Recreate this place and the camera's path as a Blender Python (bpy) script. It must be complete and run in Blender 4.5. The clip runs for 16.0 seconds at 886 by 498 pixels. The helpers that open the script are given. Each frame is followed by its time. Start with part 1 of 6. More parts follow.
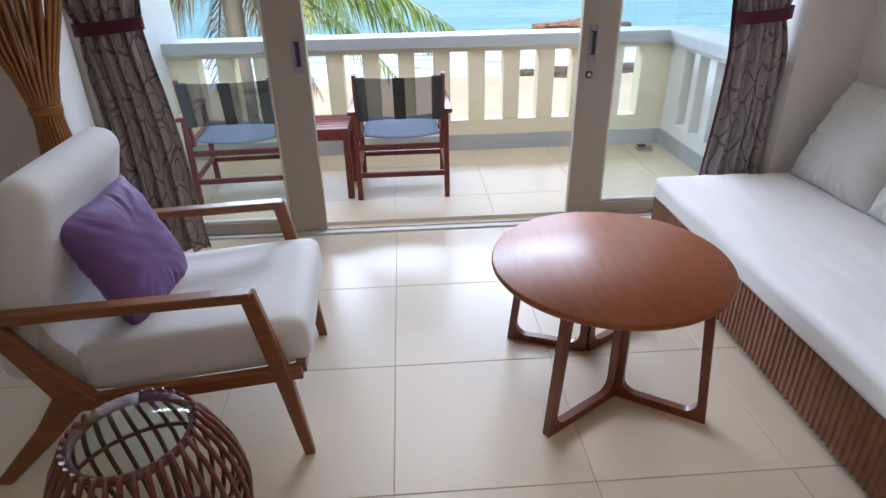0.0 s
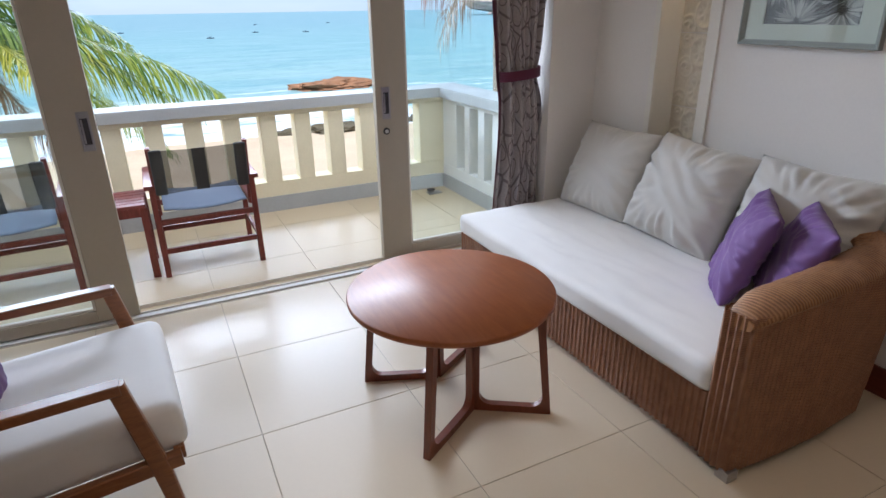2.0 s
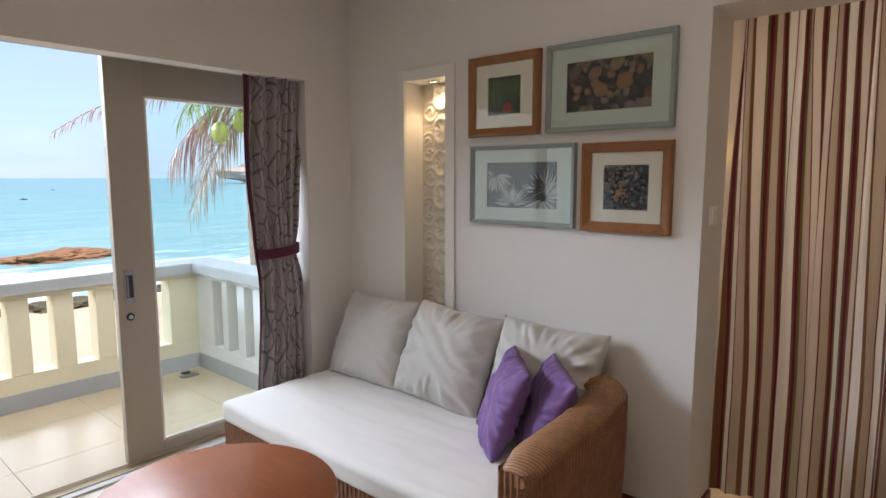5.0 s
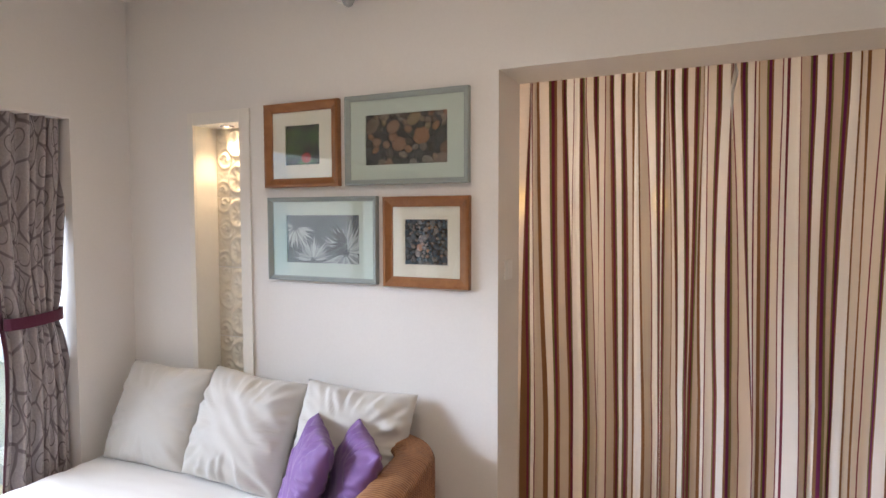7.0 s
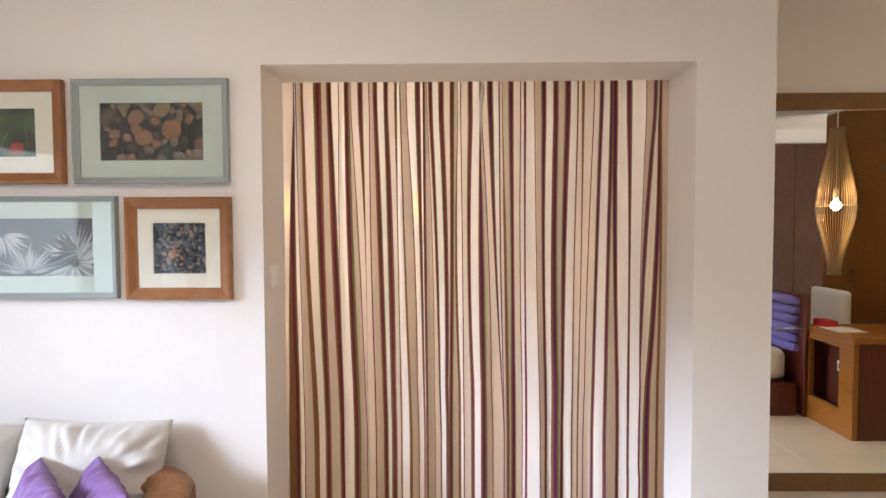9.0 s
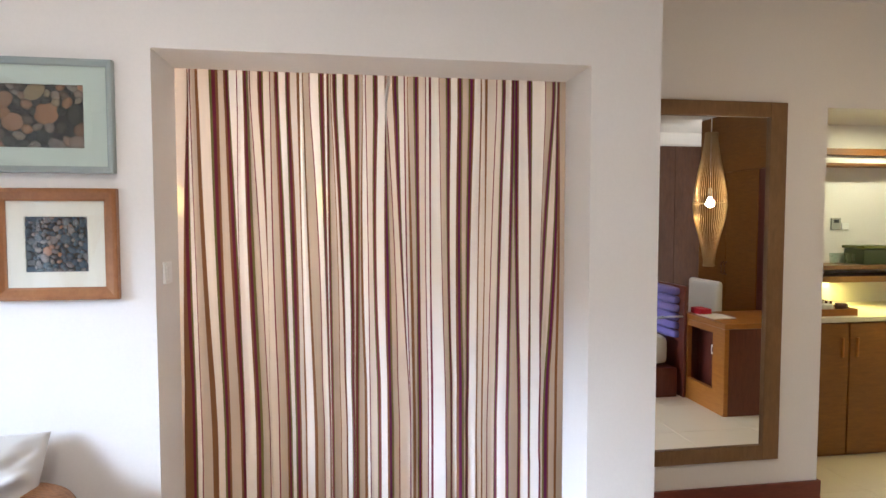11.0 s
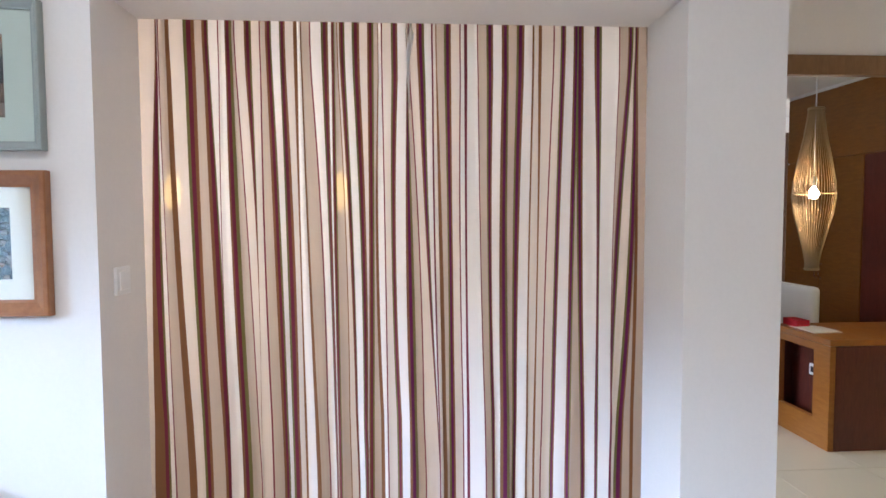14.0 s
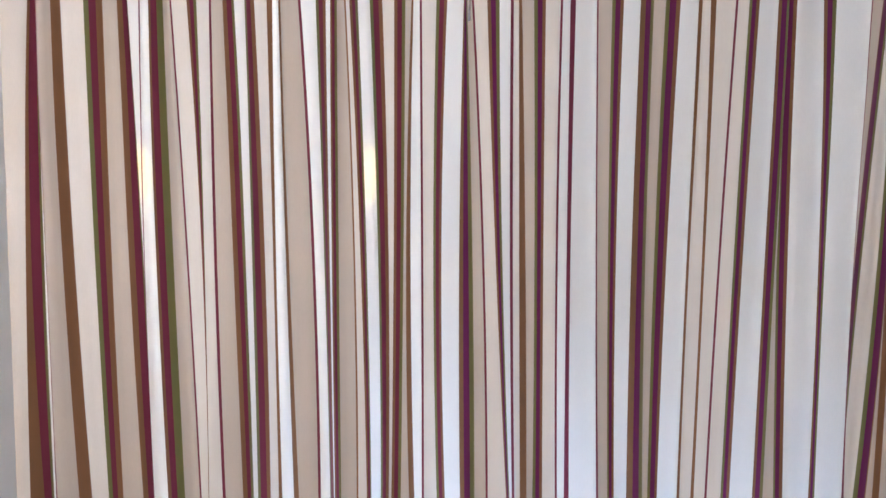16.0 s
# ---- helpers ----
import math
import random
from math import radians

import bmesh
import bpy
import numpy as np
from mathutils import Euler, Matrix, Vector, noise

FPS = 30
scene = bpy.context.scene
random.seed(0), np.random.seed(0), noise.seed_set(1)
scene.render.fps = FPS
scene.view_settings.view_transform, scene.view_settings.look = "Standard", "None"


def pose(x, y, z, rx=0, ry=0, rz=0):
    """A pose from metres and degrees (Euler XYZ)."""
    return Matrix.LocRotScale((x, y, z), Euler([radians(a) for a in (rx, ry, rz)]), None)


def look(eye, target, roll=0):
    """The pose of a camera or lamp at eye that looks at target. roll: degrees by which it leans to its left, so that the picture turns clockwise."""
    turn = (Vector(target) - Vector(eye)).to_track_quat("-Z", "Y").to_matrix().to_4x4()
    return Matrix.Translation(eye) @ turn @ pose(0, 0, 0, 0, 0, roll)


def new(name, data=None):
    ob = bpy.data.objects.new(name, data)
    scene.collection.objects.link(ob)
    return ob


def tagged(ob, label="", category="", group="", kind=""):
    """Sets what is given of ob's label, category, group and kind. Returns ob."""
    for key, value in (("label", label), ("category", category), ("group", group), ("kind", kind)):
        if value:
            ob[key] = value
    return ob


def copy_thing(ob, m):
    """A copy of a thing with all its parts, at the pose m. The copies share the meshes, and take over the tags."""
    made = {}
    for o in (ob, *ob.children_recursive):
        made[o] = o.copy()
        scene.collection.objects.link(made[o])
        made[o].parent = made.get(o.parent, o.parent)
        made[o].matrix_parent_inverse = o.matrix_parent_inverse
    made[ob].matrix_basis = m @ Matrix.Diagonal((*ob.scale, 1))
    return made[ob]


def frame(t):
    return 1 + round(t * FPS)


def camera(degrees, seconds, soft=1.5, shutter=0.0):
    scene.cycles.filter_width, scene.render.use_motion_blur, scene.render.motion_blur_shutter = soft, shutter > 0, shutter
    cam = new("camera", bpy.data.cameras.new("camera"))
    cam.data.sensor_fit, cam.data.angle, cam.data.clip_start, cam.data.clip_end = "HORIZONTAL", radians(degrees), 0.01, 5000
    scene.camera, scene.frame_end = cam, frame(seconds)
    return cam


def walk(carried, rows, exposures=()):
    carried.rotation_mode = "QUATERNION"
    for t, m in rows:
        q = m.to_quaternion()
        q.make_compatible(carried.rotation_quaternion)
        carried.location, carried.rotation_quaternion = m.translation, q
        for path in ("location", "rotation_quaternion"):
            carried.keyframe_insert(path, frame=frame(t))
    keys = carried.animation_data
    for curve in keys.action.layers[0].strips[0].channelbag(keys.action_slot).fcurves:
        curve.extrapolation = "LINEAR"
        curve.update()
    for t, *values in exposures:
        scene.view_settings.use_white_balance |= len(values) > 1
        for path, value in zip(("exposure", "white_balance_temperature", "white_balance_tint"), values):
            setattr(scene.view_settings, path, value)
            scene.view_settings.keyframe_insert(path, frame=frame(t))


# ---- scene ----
cam = camera(73.9, 16.0)
PATH = [
    (0, (-0.037, -0.075, 1.419), (0.063, 1.704, 0.511), -1.2),
    (0.5, (-0.063, -0.178, 1.418), (0.219, 1.603, 0.552), -1.4),
    (1, (-0.144, -0.205, 1.44), (0.323, 1.549, 0.601), -1.0),
    (1.5, (-0.223, -0.205, 1.452), (0.415, 1.515, 0.654), -1.1),
    (2, (-0.292, -0.167, 1.469), (0.52, 1.497, 0.713), -0.9),
    (2.5, (-0.334, -0.139, 1.486), (0.646, 1.457, 0.784), -0.8),
    (3, (-0.332, -0.143, 1.504), (0.784, 1.392, 0.873), -0.8),
    (3.5, (-0.357, -0.145, 1.51), (0.884, 1.329, 0.973), -0.7),
    (4, (-0.361, -0.144, 1.531), (0.983, 1.272, 1.099), -0.7),
    (4.2, (-0.363, -0.141, 1.532), (1.02, 1.252, 1.148), -0.6),
    (6.3, (-0.117, -0.17, 1.565), (1.573, 0.895, 1.465), 0.0),
    (6.5, (-0.109, -0.178, 1.571), (1.618, 0.826, 1.473), -0.0),
    (7, (-0.106, -0.17, 1.602), (1.716, 0.648, 1.492), -0.1),
    (7.5, (-0.091, -0.142, 1.63), (1.809, 0.469, 1.506), -0.1),
    (8, (-0.09, -0.13, 1.618), (1.867, 0.267, 1.505), -0.1),
    (8.5, (-0.084, -0.134, 1.596), (1.903, 0.074, 1.501), -0.1),
    (9, (-0.088, -0.121, 1.584), (1.91, -0.091, 1.498), -0.2),
    (9.5, (-0.095, -0.126, 1.575), (1.9, -0.237, 1.493), -0.2),
    (10, (-0.094, -0.122, 1.588), (1.892, -0.33, 1.49), -0.1),
    (10.2, (-0.094, -0.113, 1.591), (1.889, -0.353, 1.492), -0.1),
    (12.3, (-0.007, -0.105, 1.557), (1.966, -0.422, 1.456), -0.0),
    (12.5, (0.035, -0.151, 1.56), (2.01, -0.449, 1.458), 0.0),
    (13, (0.164, -0.23, 1.564), (2.146, -0.482, 1.462), -0.0),
    (13.5, (0.301, -0.256, 1.556), (2.289, -0.444, 1.447), 0.0),
    (14, (0.497, -0.237, 1.559), (2.49, -0.361, 1.453), -0.2),
    (14.5, (0.688, -0.255, 1.53), (2.686, -0.309, 1.459), -0.0),
    (15, (0.922, -0.255, 1.555), (2.919, -0.3, 1.456), -0.2),
    (15.5, (1.138, -0.262, 1.56), (3.13, -0.255, 1.426), 0.2),
    (16, (1.375, -0.245, 1.556), (3.374, -0.172, 1.438), 0.4),
]
walk(cam, [(t, look(eye, target, roll)) for t, eye, target, roll in PATH],
     [(0, 0.58, 5800, 17), (2, 0.5, 5950, 16), (4.2, 0.5, 6350, 15.5), (6.3, 1.15, 6150, 17), (8.5, 1.93, 6050, 17), (12.3, 2.1, 5250, 13), (14, 2.08, 5050, 13), (16, 2.1, 4600, 9)])

# ---- world, sun, lamps ----
world = bpy.data.worlds.new("sky")
scene.world = world
world.use_nodes = True
wn = world.node_tree
sky = wn.nodes.new("ShaderNodeTexSky")
sky.sky_type, sky.sun_disc = "NISHITA", False
SUN_EL, SUN_AZ = 58.0, 200.0
sky.sun_elevation, sky.sun_rotation = radians(SUN_EL), radians(SUN_AZ)
sky.air_density, sky.dust_density, sky.ozone_density = 1.0, 0.4, 3.0
wn.nodes["Background"].inputs["Strength"].default_value = 0.125
gain = wn.nodes.new("ShaderNodeMixRGB")
gain.blend_type, gain.inputs[0].default_value, gain.inputs[2].default_value = "MULTIPLY", 1.0, (0.87, 0.97, 1.09, 1)
wn.links.new(sky.outputs[0], gain.inputs[1])
# thin even cloud veil over the blue
at = wn.nodes.new("ShaderNodeTexCoord")
stretch = wn.nodes.new("ShaderNodeMapping")
stretch.inputs["Scale"].default_value = (1.6, 1.6, 6.0)
wisps = wn.nodes.new("ShaderNodeTexNoise")
wisps.inputs["Scale"].default_value, wisps.inputs["Detail"].default_value = 2.2, 6.0
veil = wn.nodes.new("ShaderNodeMapRange")
veil.inputs["From Min"].default_value, veil.inputs["From Max"].default_value = 0.36, 0.68
veil.inputs["To Min"].default_value, veil.inputs["To Max"].default_value = 0.6, 0.97
cloud = wn.nodes.new("ShaderNodeMixRGB")
cloud.inputs[2].default_value = (3.5, 4.5, 5.5, 1)
wn.links.new(at.outputs["Generated"], stretch.inputs["Vector"])
wn.links.new(stretch.outputs[0], wisps.inputs["Vector"])
wn.links.new(wisps.outputs[0], veil.inputs["Value"])
wn.links.new(veil.outputs[0], cloud.inputs[0])
wn.links.new(gain.outputs[0], cloud.inputs[1])
wn.links.new(cloud.outputs[0], wn.nodes["Background"].inputs["Color"])


def lamp(name, kind, m, energy, color, **keys):
    data = bpy.data.lights.new(name, kind)
    data.energy, data.color = energy, color
    for k, v in keys.items():
        if k == "size":
            data.size = v
        elif k == "size_y":
            data.shape, data.size_y = "RECTANGLE", v
        elif k == "radius":
            data.shadow_soft_size = v
        elif k == "angle":
            data.angle = radians(v)
        elif k == "spot":
            data.spot_size, data.spot_blend = radians(v), 0.6
    ob = new(name, data)
    ob.matrix_world = m
    return ob


sa, se = radians(SUN_AZ), radians(SUN_EL)
sun_way = Vector((math.sin(sa) * math.cos(se), math.cos(sa) * math.cos(se), math.sin(se)))
lamp("sun", "SUN", look(sun_way * 50, (0, 0, 0)), 3.2, (1.0, 0.95, 0.87), angle=0.6)
# lamps added out of view to boost the sky's light through the balcony doors
lamp("door_daylight", "AREA", look((0.1, 3.5, 2.52), (0.3, 1.2, 0.75)), 32, (0.84, 0.92, 1.0), size=3.4, size_y=0.62)
lamp("sky_daylight", "AREA", look((-2.0, 14.0, 5.32), (0.6, 0.0, 1.0)), 2400, (0.8, 0.9, 1.0), size=14.0, size_y=2.2)
# warm fill lamps added under the ceiling; no fittings are known there
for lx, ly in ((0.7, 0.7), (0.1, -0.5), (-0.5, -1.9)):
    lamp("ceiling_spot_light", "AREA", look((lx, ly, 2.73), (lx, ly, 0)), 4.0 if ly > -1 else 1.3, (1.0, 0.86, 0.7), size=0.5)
lamp("niche_light", "SPOT", look((2.215, 2.08, 2.052), (2.26, 2.06, 1.2)), 2.9, (1.0, 0.72, 0.4), spot=110, radius=0.02)
for ly in (0.85, 0.07):
    lamp("vanity_light", "POINT", Matrix.Translation((3.33, ly, 1.686)), 6.5, (1.0, 0.8, 0.6), radius=0.03)
lamp("bed_pendant_light", "POINT", Matrix.Translation((1.53, -2.785, 1.7)), 3.4, (1.0, 0.7, 0.36), radius=0.03)
lamp("minibar_light", "AREA", look((3.75, -3.7, 1.11), (3.72, -3.7, 0)), 2.2, (1.0, 0.83, 0.17), size=0.05, size_y=1.6)
lamp("alcove_spot", "AREA", look((3.4, -3.9, 2.28), (3.4, -3.9, 0)), 2.2, (1.0, 0.92, 0.5), size=0.08)

# ---- materials ----
def nodes_of(name):
    m = bpy.data.materials.new(name)
    m.use_nodes = True
    t = m.node_tree
    return m, t, t.nodes["Principled BSDF"]


def add(t, kind, **ins):
    n = t.nodes.new(kind)
    for k, v in ins.items():
        n.inputs[k.replace("_", " ")].default_value = v
    return n


def mapped(t, scale=(1, 1, 1), rot=(0, 0, 0), source="Position"):
    if source == "Position":
        g = t.nodes.new("ShaderNodeNewGeometry").outputs["Position"]
    else:
        g = t.nodes.new("ShaderNodeTexCoord").outputs[source]
    mp = t.nodes.new("ShaderNodeMapping")
    mp.inputs["Scale"].default_value = scale
    mp.inputs["Rotation"].default_value = rot
    mp.inputs["Location"].default_value = (0.37, 0.21, 0.53)
    t.links.new(g, mp.inputs["Vector"])
    return mp.outputs["Vector"]


def noise_tex(t, vec, scale, detail=4.0, rough=0.55, distort=0.0):
    n = add(t, "ShaderNodeTexNoise", Scale=scale, Detail=detail, Roughness=rough, Distortion=distort)
    t.links.new(vec, n.inputs["Vector"])
    return n.outputs["Fac"]


def ramp(t, fac, stops):
    r = t.nodes.new("ShaderNodeValToRGB")
    r.color_ramp.elements[0].position, r.color_ramp.elements[0].color = stops[0][0], (*stops[0][1], 1)
    r.color_ramp.elements[1].position, r.color_ramp.elements[1].color = stops[-1][0], (*stops[-1][1], 1)
    for p, c in stops[1:-1]:
        r.color_ramp.elements.new(p).color = (*c, 1)
    t.links.new(fac, r.inputs["Fac"])
    return r.outputs["Color"]


def blend(t, fac, a, b, kind="MIX"):
    n = t.nodes.new("ShaderNodeMix")
    n.data_type, n.blend_type = "RGBA", kind
    for sock, v in ((n.inputs[0], fac), (n.inputs[6], a), (n.inputs[7], b)):
        if isinstance(v, (int, float)):
            sock.default_value = v
        elif isinstance(v, tuple):
            sock.default_value = (*v, 1)
        else:
            t.links.new(v, sock)
    return n.outputs[2]


def math_node(t, op, a, b=0.0):
    n = t.nodes.new("ShaderNodeMath")
    n.operation = op
    for sock, v in zip(n.inputs, (a, b)):
        if isinstance(v, (int, float)):
            sock.default_value = v
        else:
            t.links.new(v, sock)
    return n.outputs[0]


def bump(t, p, height, strength, distance=0.005):
    b = add(t, "ShaderNodeBump", Strength=strength, Distance=distance)
    t.links.new(height, b.inputs["Height"])
    t.links.new(b.outputs["Normal"], p.inputs["Normal"])


def scaled(c, k):
    return tuple(min(1.0, v * k) for v in c)


def plain(name, color, rough=0.5, metal=0.0, var=0.08, scale=3.0, fine=60.0, relief=0.15, stretch=(1, 1, 1), sheen=0.0, spec=0.5, dist=0.004):
    """A surface that varies in tone at two scales, with fine relief."""
    m, t, p = nodes_of(name)
    v = mapped(t, stretch)
    big, small = noise_tex(t, v, scale), noise_tex(t, v, fine, 3)
    both = math_node(t, "ADD", math_node(t, "MULTIPLY", big, 0.6), math_node(t, "MULTIPLY", small, 0.4))
    t.links.new(ramp(t, both, ((0.3, scaled(color, 1 - var)), (0.7, scaled(color, 1 + var)))), p.inputs["Base Color"])
    p.inputs["Roughness"].default_value, p.inputs["Metallic"].default_value = rough, metal
    p.inputs["Specular IOR Level"].default_value = spec
    if sheen:
        p.inputs["Sheen Weight"].default_value = sheen
    if relief:
        bump(t, p, both, relief, dist)
    return m


def wood(name, dark, light, grain=(1, 1, 1), rough=0.35, scale=14.0, coat=0.0):
    m, t, p = nodes_of(name)
    v = mapped(t, grain)
    g = noise_tex(t, v, scale, 6, 0.6, 0.6)
    f = noise_tex(t, v, scale * 6, 3)
    both = math_node(t, "ADD", math_node(t, "MULTIPLY", g, 0.7), math_node(t, "MULTIPLY", f, 0.3))
    t.links.new(ramp(t, both, ((0.3, dark), (0.52, tuple((a + b) / 2 for a, b in zip(dark, light))), (0.72, light))), p.inputs["Base Color"])
    r = add(t, "ShaderNodeMapRange", To_Min=rough * 0.85, To_Max=rough * 1.2)
    t.links.new(noise_tex(t, mapped(t), 6.0), r.inputs["Value"])
    t.links.new(r.outputs["Result"], p.inputs["Roughness"])
    p.inputs["Coat Weight"].default_value, p.inputs["Coat Roughness"].default_value = coat, 0.28
    bump(t, p, both, 0.12, 0.002)
    return m


def tile_mat(name, color, rough):
    m, t, p = nodes_of(name)
    rnd = t.nodes.new("ShaderNodeObjectInfo").outputs["Random"]
    v = mapped(t)
    fine = noise_tex(t, v, 60.0, 2)
    base = blend(t, 0.06, (*color, 1)[:3], ramp(t, fine, ((0.35, scaled(color, 0.88)), (0.65, scaled(color, 1.08)))))
    base = blend(t, 0.12, base, ramp(t, rnd, ((0.0, scaled(color, 0.8)), (1.0, scaled(color, 1.15)))))
    t.links.new(base, p.inputs["Base Color"])
    p.inputs["Roughness"].default_value = rough
    bump(t, p, noise_tex(t, v, 3.0, 1), 0.02, 0.001)
    return m


def glass_mat(name, tint=(1, 1, 1), gloss_tint=(1, 1, 1), ior=1.45):
    """Thin glass: clear, with a Fresnel reflection."""
    m, t, p = nodes_of(name)
    t.nodes.remove(p)
    out = t.nodes["Material Output"]
    clear = add(t, "ShaderNodeBsdfTransparent", Color=(*tint, 1))
    gloss = add(t, "ShaderNodeBsdfGlossy", Color=(*gloss_tint, 1), Roughness=0.015)
    facing = t.nodes.new("ShaderNodeLayerWeight").outputs["Facing"]
    f0 = ((ior - 1) / (ior + 1)) ** 2
    fac = math_node(t, "ADD", math_node(t, "MULTIPLY", math_node(t, "POWER", facing, 5.0), 1 - f0), f0)
    mix = t.nodes.new("ShaderNodeMixShader")
    t.links.new(fac, mix.inputs[0])
    t.links.new(clear.outputs[0], mix.inputs[1])
    t.links.new(gloss.outputs[0], mix.inputs[2])
    t.links.new(mix.outputs[0], out.inputs["Surface"])
    return m


def glow_mat(name, color, strength):
    m, t, p = nodes_of(name)
    p.inputs["Emission Color"].default_value = (*color, 1)
    p.inputs["Emission Strength"].default_value = strength
    p.inputs["Base Color"].default_value = (*color, 1)
    return m


def cloth(name, color, rough=0.85, see=0.0, weave=700.0, thin=0.35, var=0.05):
    """Woven cloth; thin lets light pass, see is the open part of the weave."""
    m, t, p = nodes_of(name)
    v = mapped(t)
    big = noise_tex(t, v, 5.0)
    w = noise_tex(t, mapped(t, (1, 1, 0.15)), weave, 2)
    both = math_node(t, "ADD", math_node(t, "MULTIPLY", big, 0.6), math_node(t, "MULTIPLY", w, 0.4))
    col = ramp(t, both, ((0.3, scaled(color, 1 - var)), (0.7, scaled(color, 1 + var))))
    t.links.new(col, p.inputs["Base Color"])
    p.inputs["Roughness"].default_value, p.inputs["Sheen Weight"].default_value = rough, 0.15
    p.inputs["Specular IOR Level"].default_value = 0.2
    bump(t, p, both, 0.1, 0.001)
    out = t.nodes["Material Output"]
    last = p.outputs[0]
    if thin:
        tr = t.nodes.new("ShaderNodeBsdfTranslucent")
        t.links.new(col, tr.inputs["Color"])
        mix = add(t, "ShaderNodeMixShader", Fac=thin)
        t.links.new(last, mix.inputs[1])
        t.links.new(tr.outputs[0], mix.inputs[2])
        last = mix.outputs[0]
    if see:
        clear = add(t, "ShaderNodeBsdfTransparent", Color=(1, 1, 1, 1))
        mix = add(t, "ShaderNodeMixShader", Fac=see)
        t.links.new(last, mix.inputs[1])
        t.links.new(clear.outputs[0], mix.inputs[2])
        last = mix.outputs[0]
    t.links.new(last, out.inputs["Surface"])
    return m


def leaf_cloth(name, ground, line):
    """Taupe curtain cloth with a woven pattern of large leaf outlines."""
    m, t, p = nodes_of(name)
    uv = mapped(t, (1, 1, 1), source="UV")
    warp = t.nodes.new("ShaderNodeTexNoise")
    warp.inputs["Scale"].default_value = 2.2
    t.links.new(uv, warp.inputs["Vector"])
    off = blend(t, 0.16, uv, warp.outputs["Color"])
    mp = t.nodes.new("ShaderNodeMapping")
    mp.inputs["Scale"].default_value, mp.inputs["Rotation"].default_value = (12.5, 7.0, 1), (0, 0, 0.5)
    t.links.new(off, mp.inputs["Vector"])
    lines = []
    for f in ("DISTANCE_TO_EDGE", "F1"):
        vo = t.nodes.new("ShaderNodeTexVoronoi")
        vo.voronoi_dimensions, vo.feature = "2D", f
        vo.inputs["Scale"].default_value = 1.0
        t.links.new(mp.outputs[0], vo.inputs["Vector"])
        lines.append(vo.outputs["Distance"])
    edge = ramp(t, lines[0], ((0.03, (1, 1, 1)), (0.06, (0, 0, 0))))
    ring = ramp(t, lines[1], ((0.265, (0, 0, 0)), (0.285, (1, 1, 1)), (0.31, (1, 1, 1)), (0.33, (0, 0, 0))))
    both = blend(t, 1.0, edge, ring, "ADD")
    fine = noise_tex(t, mapped(t), 90.0, 3)
    g2 = ramp(t, fine, ((0.3, scaled(ground, 0.85)), (0.7, scaled(ground, 1.12))))
    t.links.new(blend(t, both, g2, line), p.inputs["Base Color"])
    p.inputs["Roughness"].default_value, p.inputs["Sheen Weight"].default_value = 0.6, 0.3
    bump(t, p, fine, 0.12, 0.001)
    return m


WALL = plain("wall_paint", (0.78, 0.75, 0.71), 0.7, var=0.03, scale=1.3, fine=90, relief=0.06)
CEIL = plain("ceiling_paint", (0.8, 0.77, 0.72), 0.8, var=0.02, scale=1.1, fine=70, relief=0.05)
TRIM = plain("trim_paint", (0.8, 0.77, 0.7), 0.5, var=0.03, scale=2, fine=50, relief=0.05)
GROUT_OUT = plain("balcony_grout", (0.5, 0.41, 0.28), 0.9, var=0.12, scale=8)
GROUT = plain("grout", (0.38, 0.32, 0.25), 0.9, var=0.15, scale=8)
TILE = tile_mat("floor_tile", (0.69, 0.585, 0.435), 0.29)
TILE_OUT = tile_mat("balcony_tile", (0.6, 0.49, 0.33), 0.48)
SKIRT = wood("skirting_wood", (0.11, 0.02, 0.012), (0.2, 0.045, 0.025), (1, 1, 8), 0.35)
DOORP = plain("door_paint", (0.45, 0.405, 0.33), 0.45, var=0.04, scale=2, fine=40, relief=0.05)
ALU = plain("aluminium", (0.62, 0.62, 0.62), 0.35, metal=0.9, var=0.1, scale=6, fine=120, relief=0.05)
STEEL = plain("dull_steel", (0.42, 0.42, 0.44), 0.3, metal=0.9, var=0.1, scale=8, fine=90, relief=0.05)
DARKP = plain("dark_recess", (0.06, 0.06, 0.065), 0.4, metal=0.4, var=0.2, scale=9, relief=0.05)
PANE = glass_mat("door_glass", (0.93, 0.98, 0.98))
GLASS = glass_mat("picture_glass", (0.97, 0.99, 0.98), ior=1.55)
BALC = plain("balcony_render", (0.8, 0.72, 0.52), 0.8, var=0.05, scale=1.6, fine=55, relief=0.15)
BALC_W = plain("balcony_white", (0.8, 0.8, 0.78), 0.75, var=0.05, scale=1.6, fine=55, relief=0.15)
COPING = plain("coping_paint", (0.43, 0.44, 0.44), 0.6, var=0.08, scale=2.5, fine=60, relief=0.12)
TEAK = wood("red_teak", (0.13, 0.02, 0.014), (0.27, 0.055, 0.038), (7, 7, 1), 0.42, 10)
TEAK_H = wood("red_teak_flat", (0.15, 0.025, 0.02), (0.3, 0.07, 0.055), (1.2, 7, 7), 0.42, 10)
MESH_CLOTH = cloth("black_mesh_cloth", (0.055, 0.058, 0.06), 0.6, see=0.27, thin=0.0)
MESH_DARK = cloth("black_mesh_fold", (0.055, 0.057, 0.06), 0.6, see=0.16, thin=0.0)
SEAT_CLOTH = cloth("blue_grey_cloth", (0.18, 0.225, 0.31), 0.75, thin=0.05)
CREAM = cloth("cream_upholstery", (0.77, 0.755, 0.73), 0.8, thin=0.0, var=0.03)
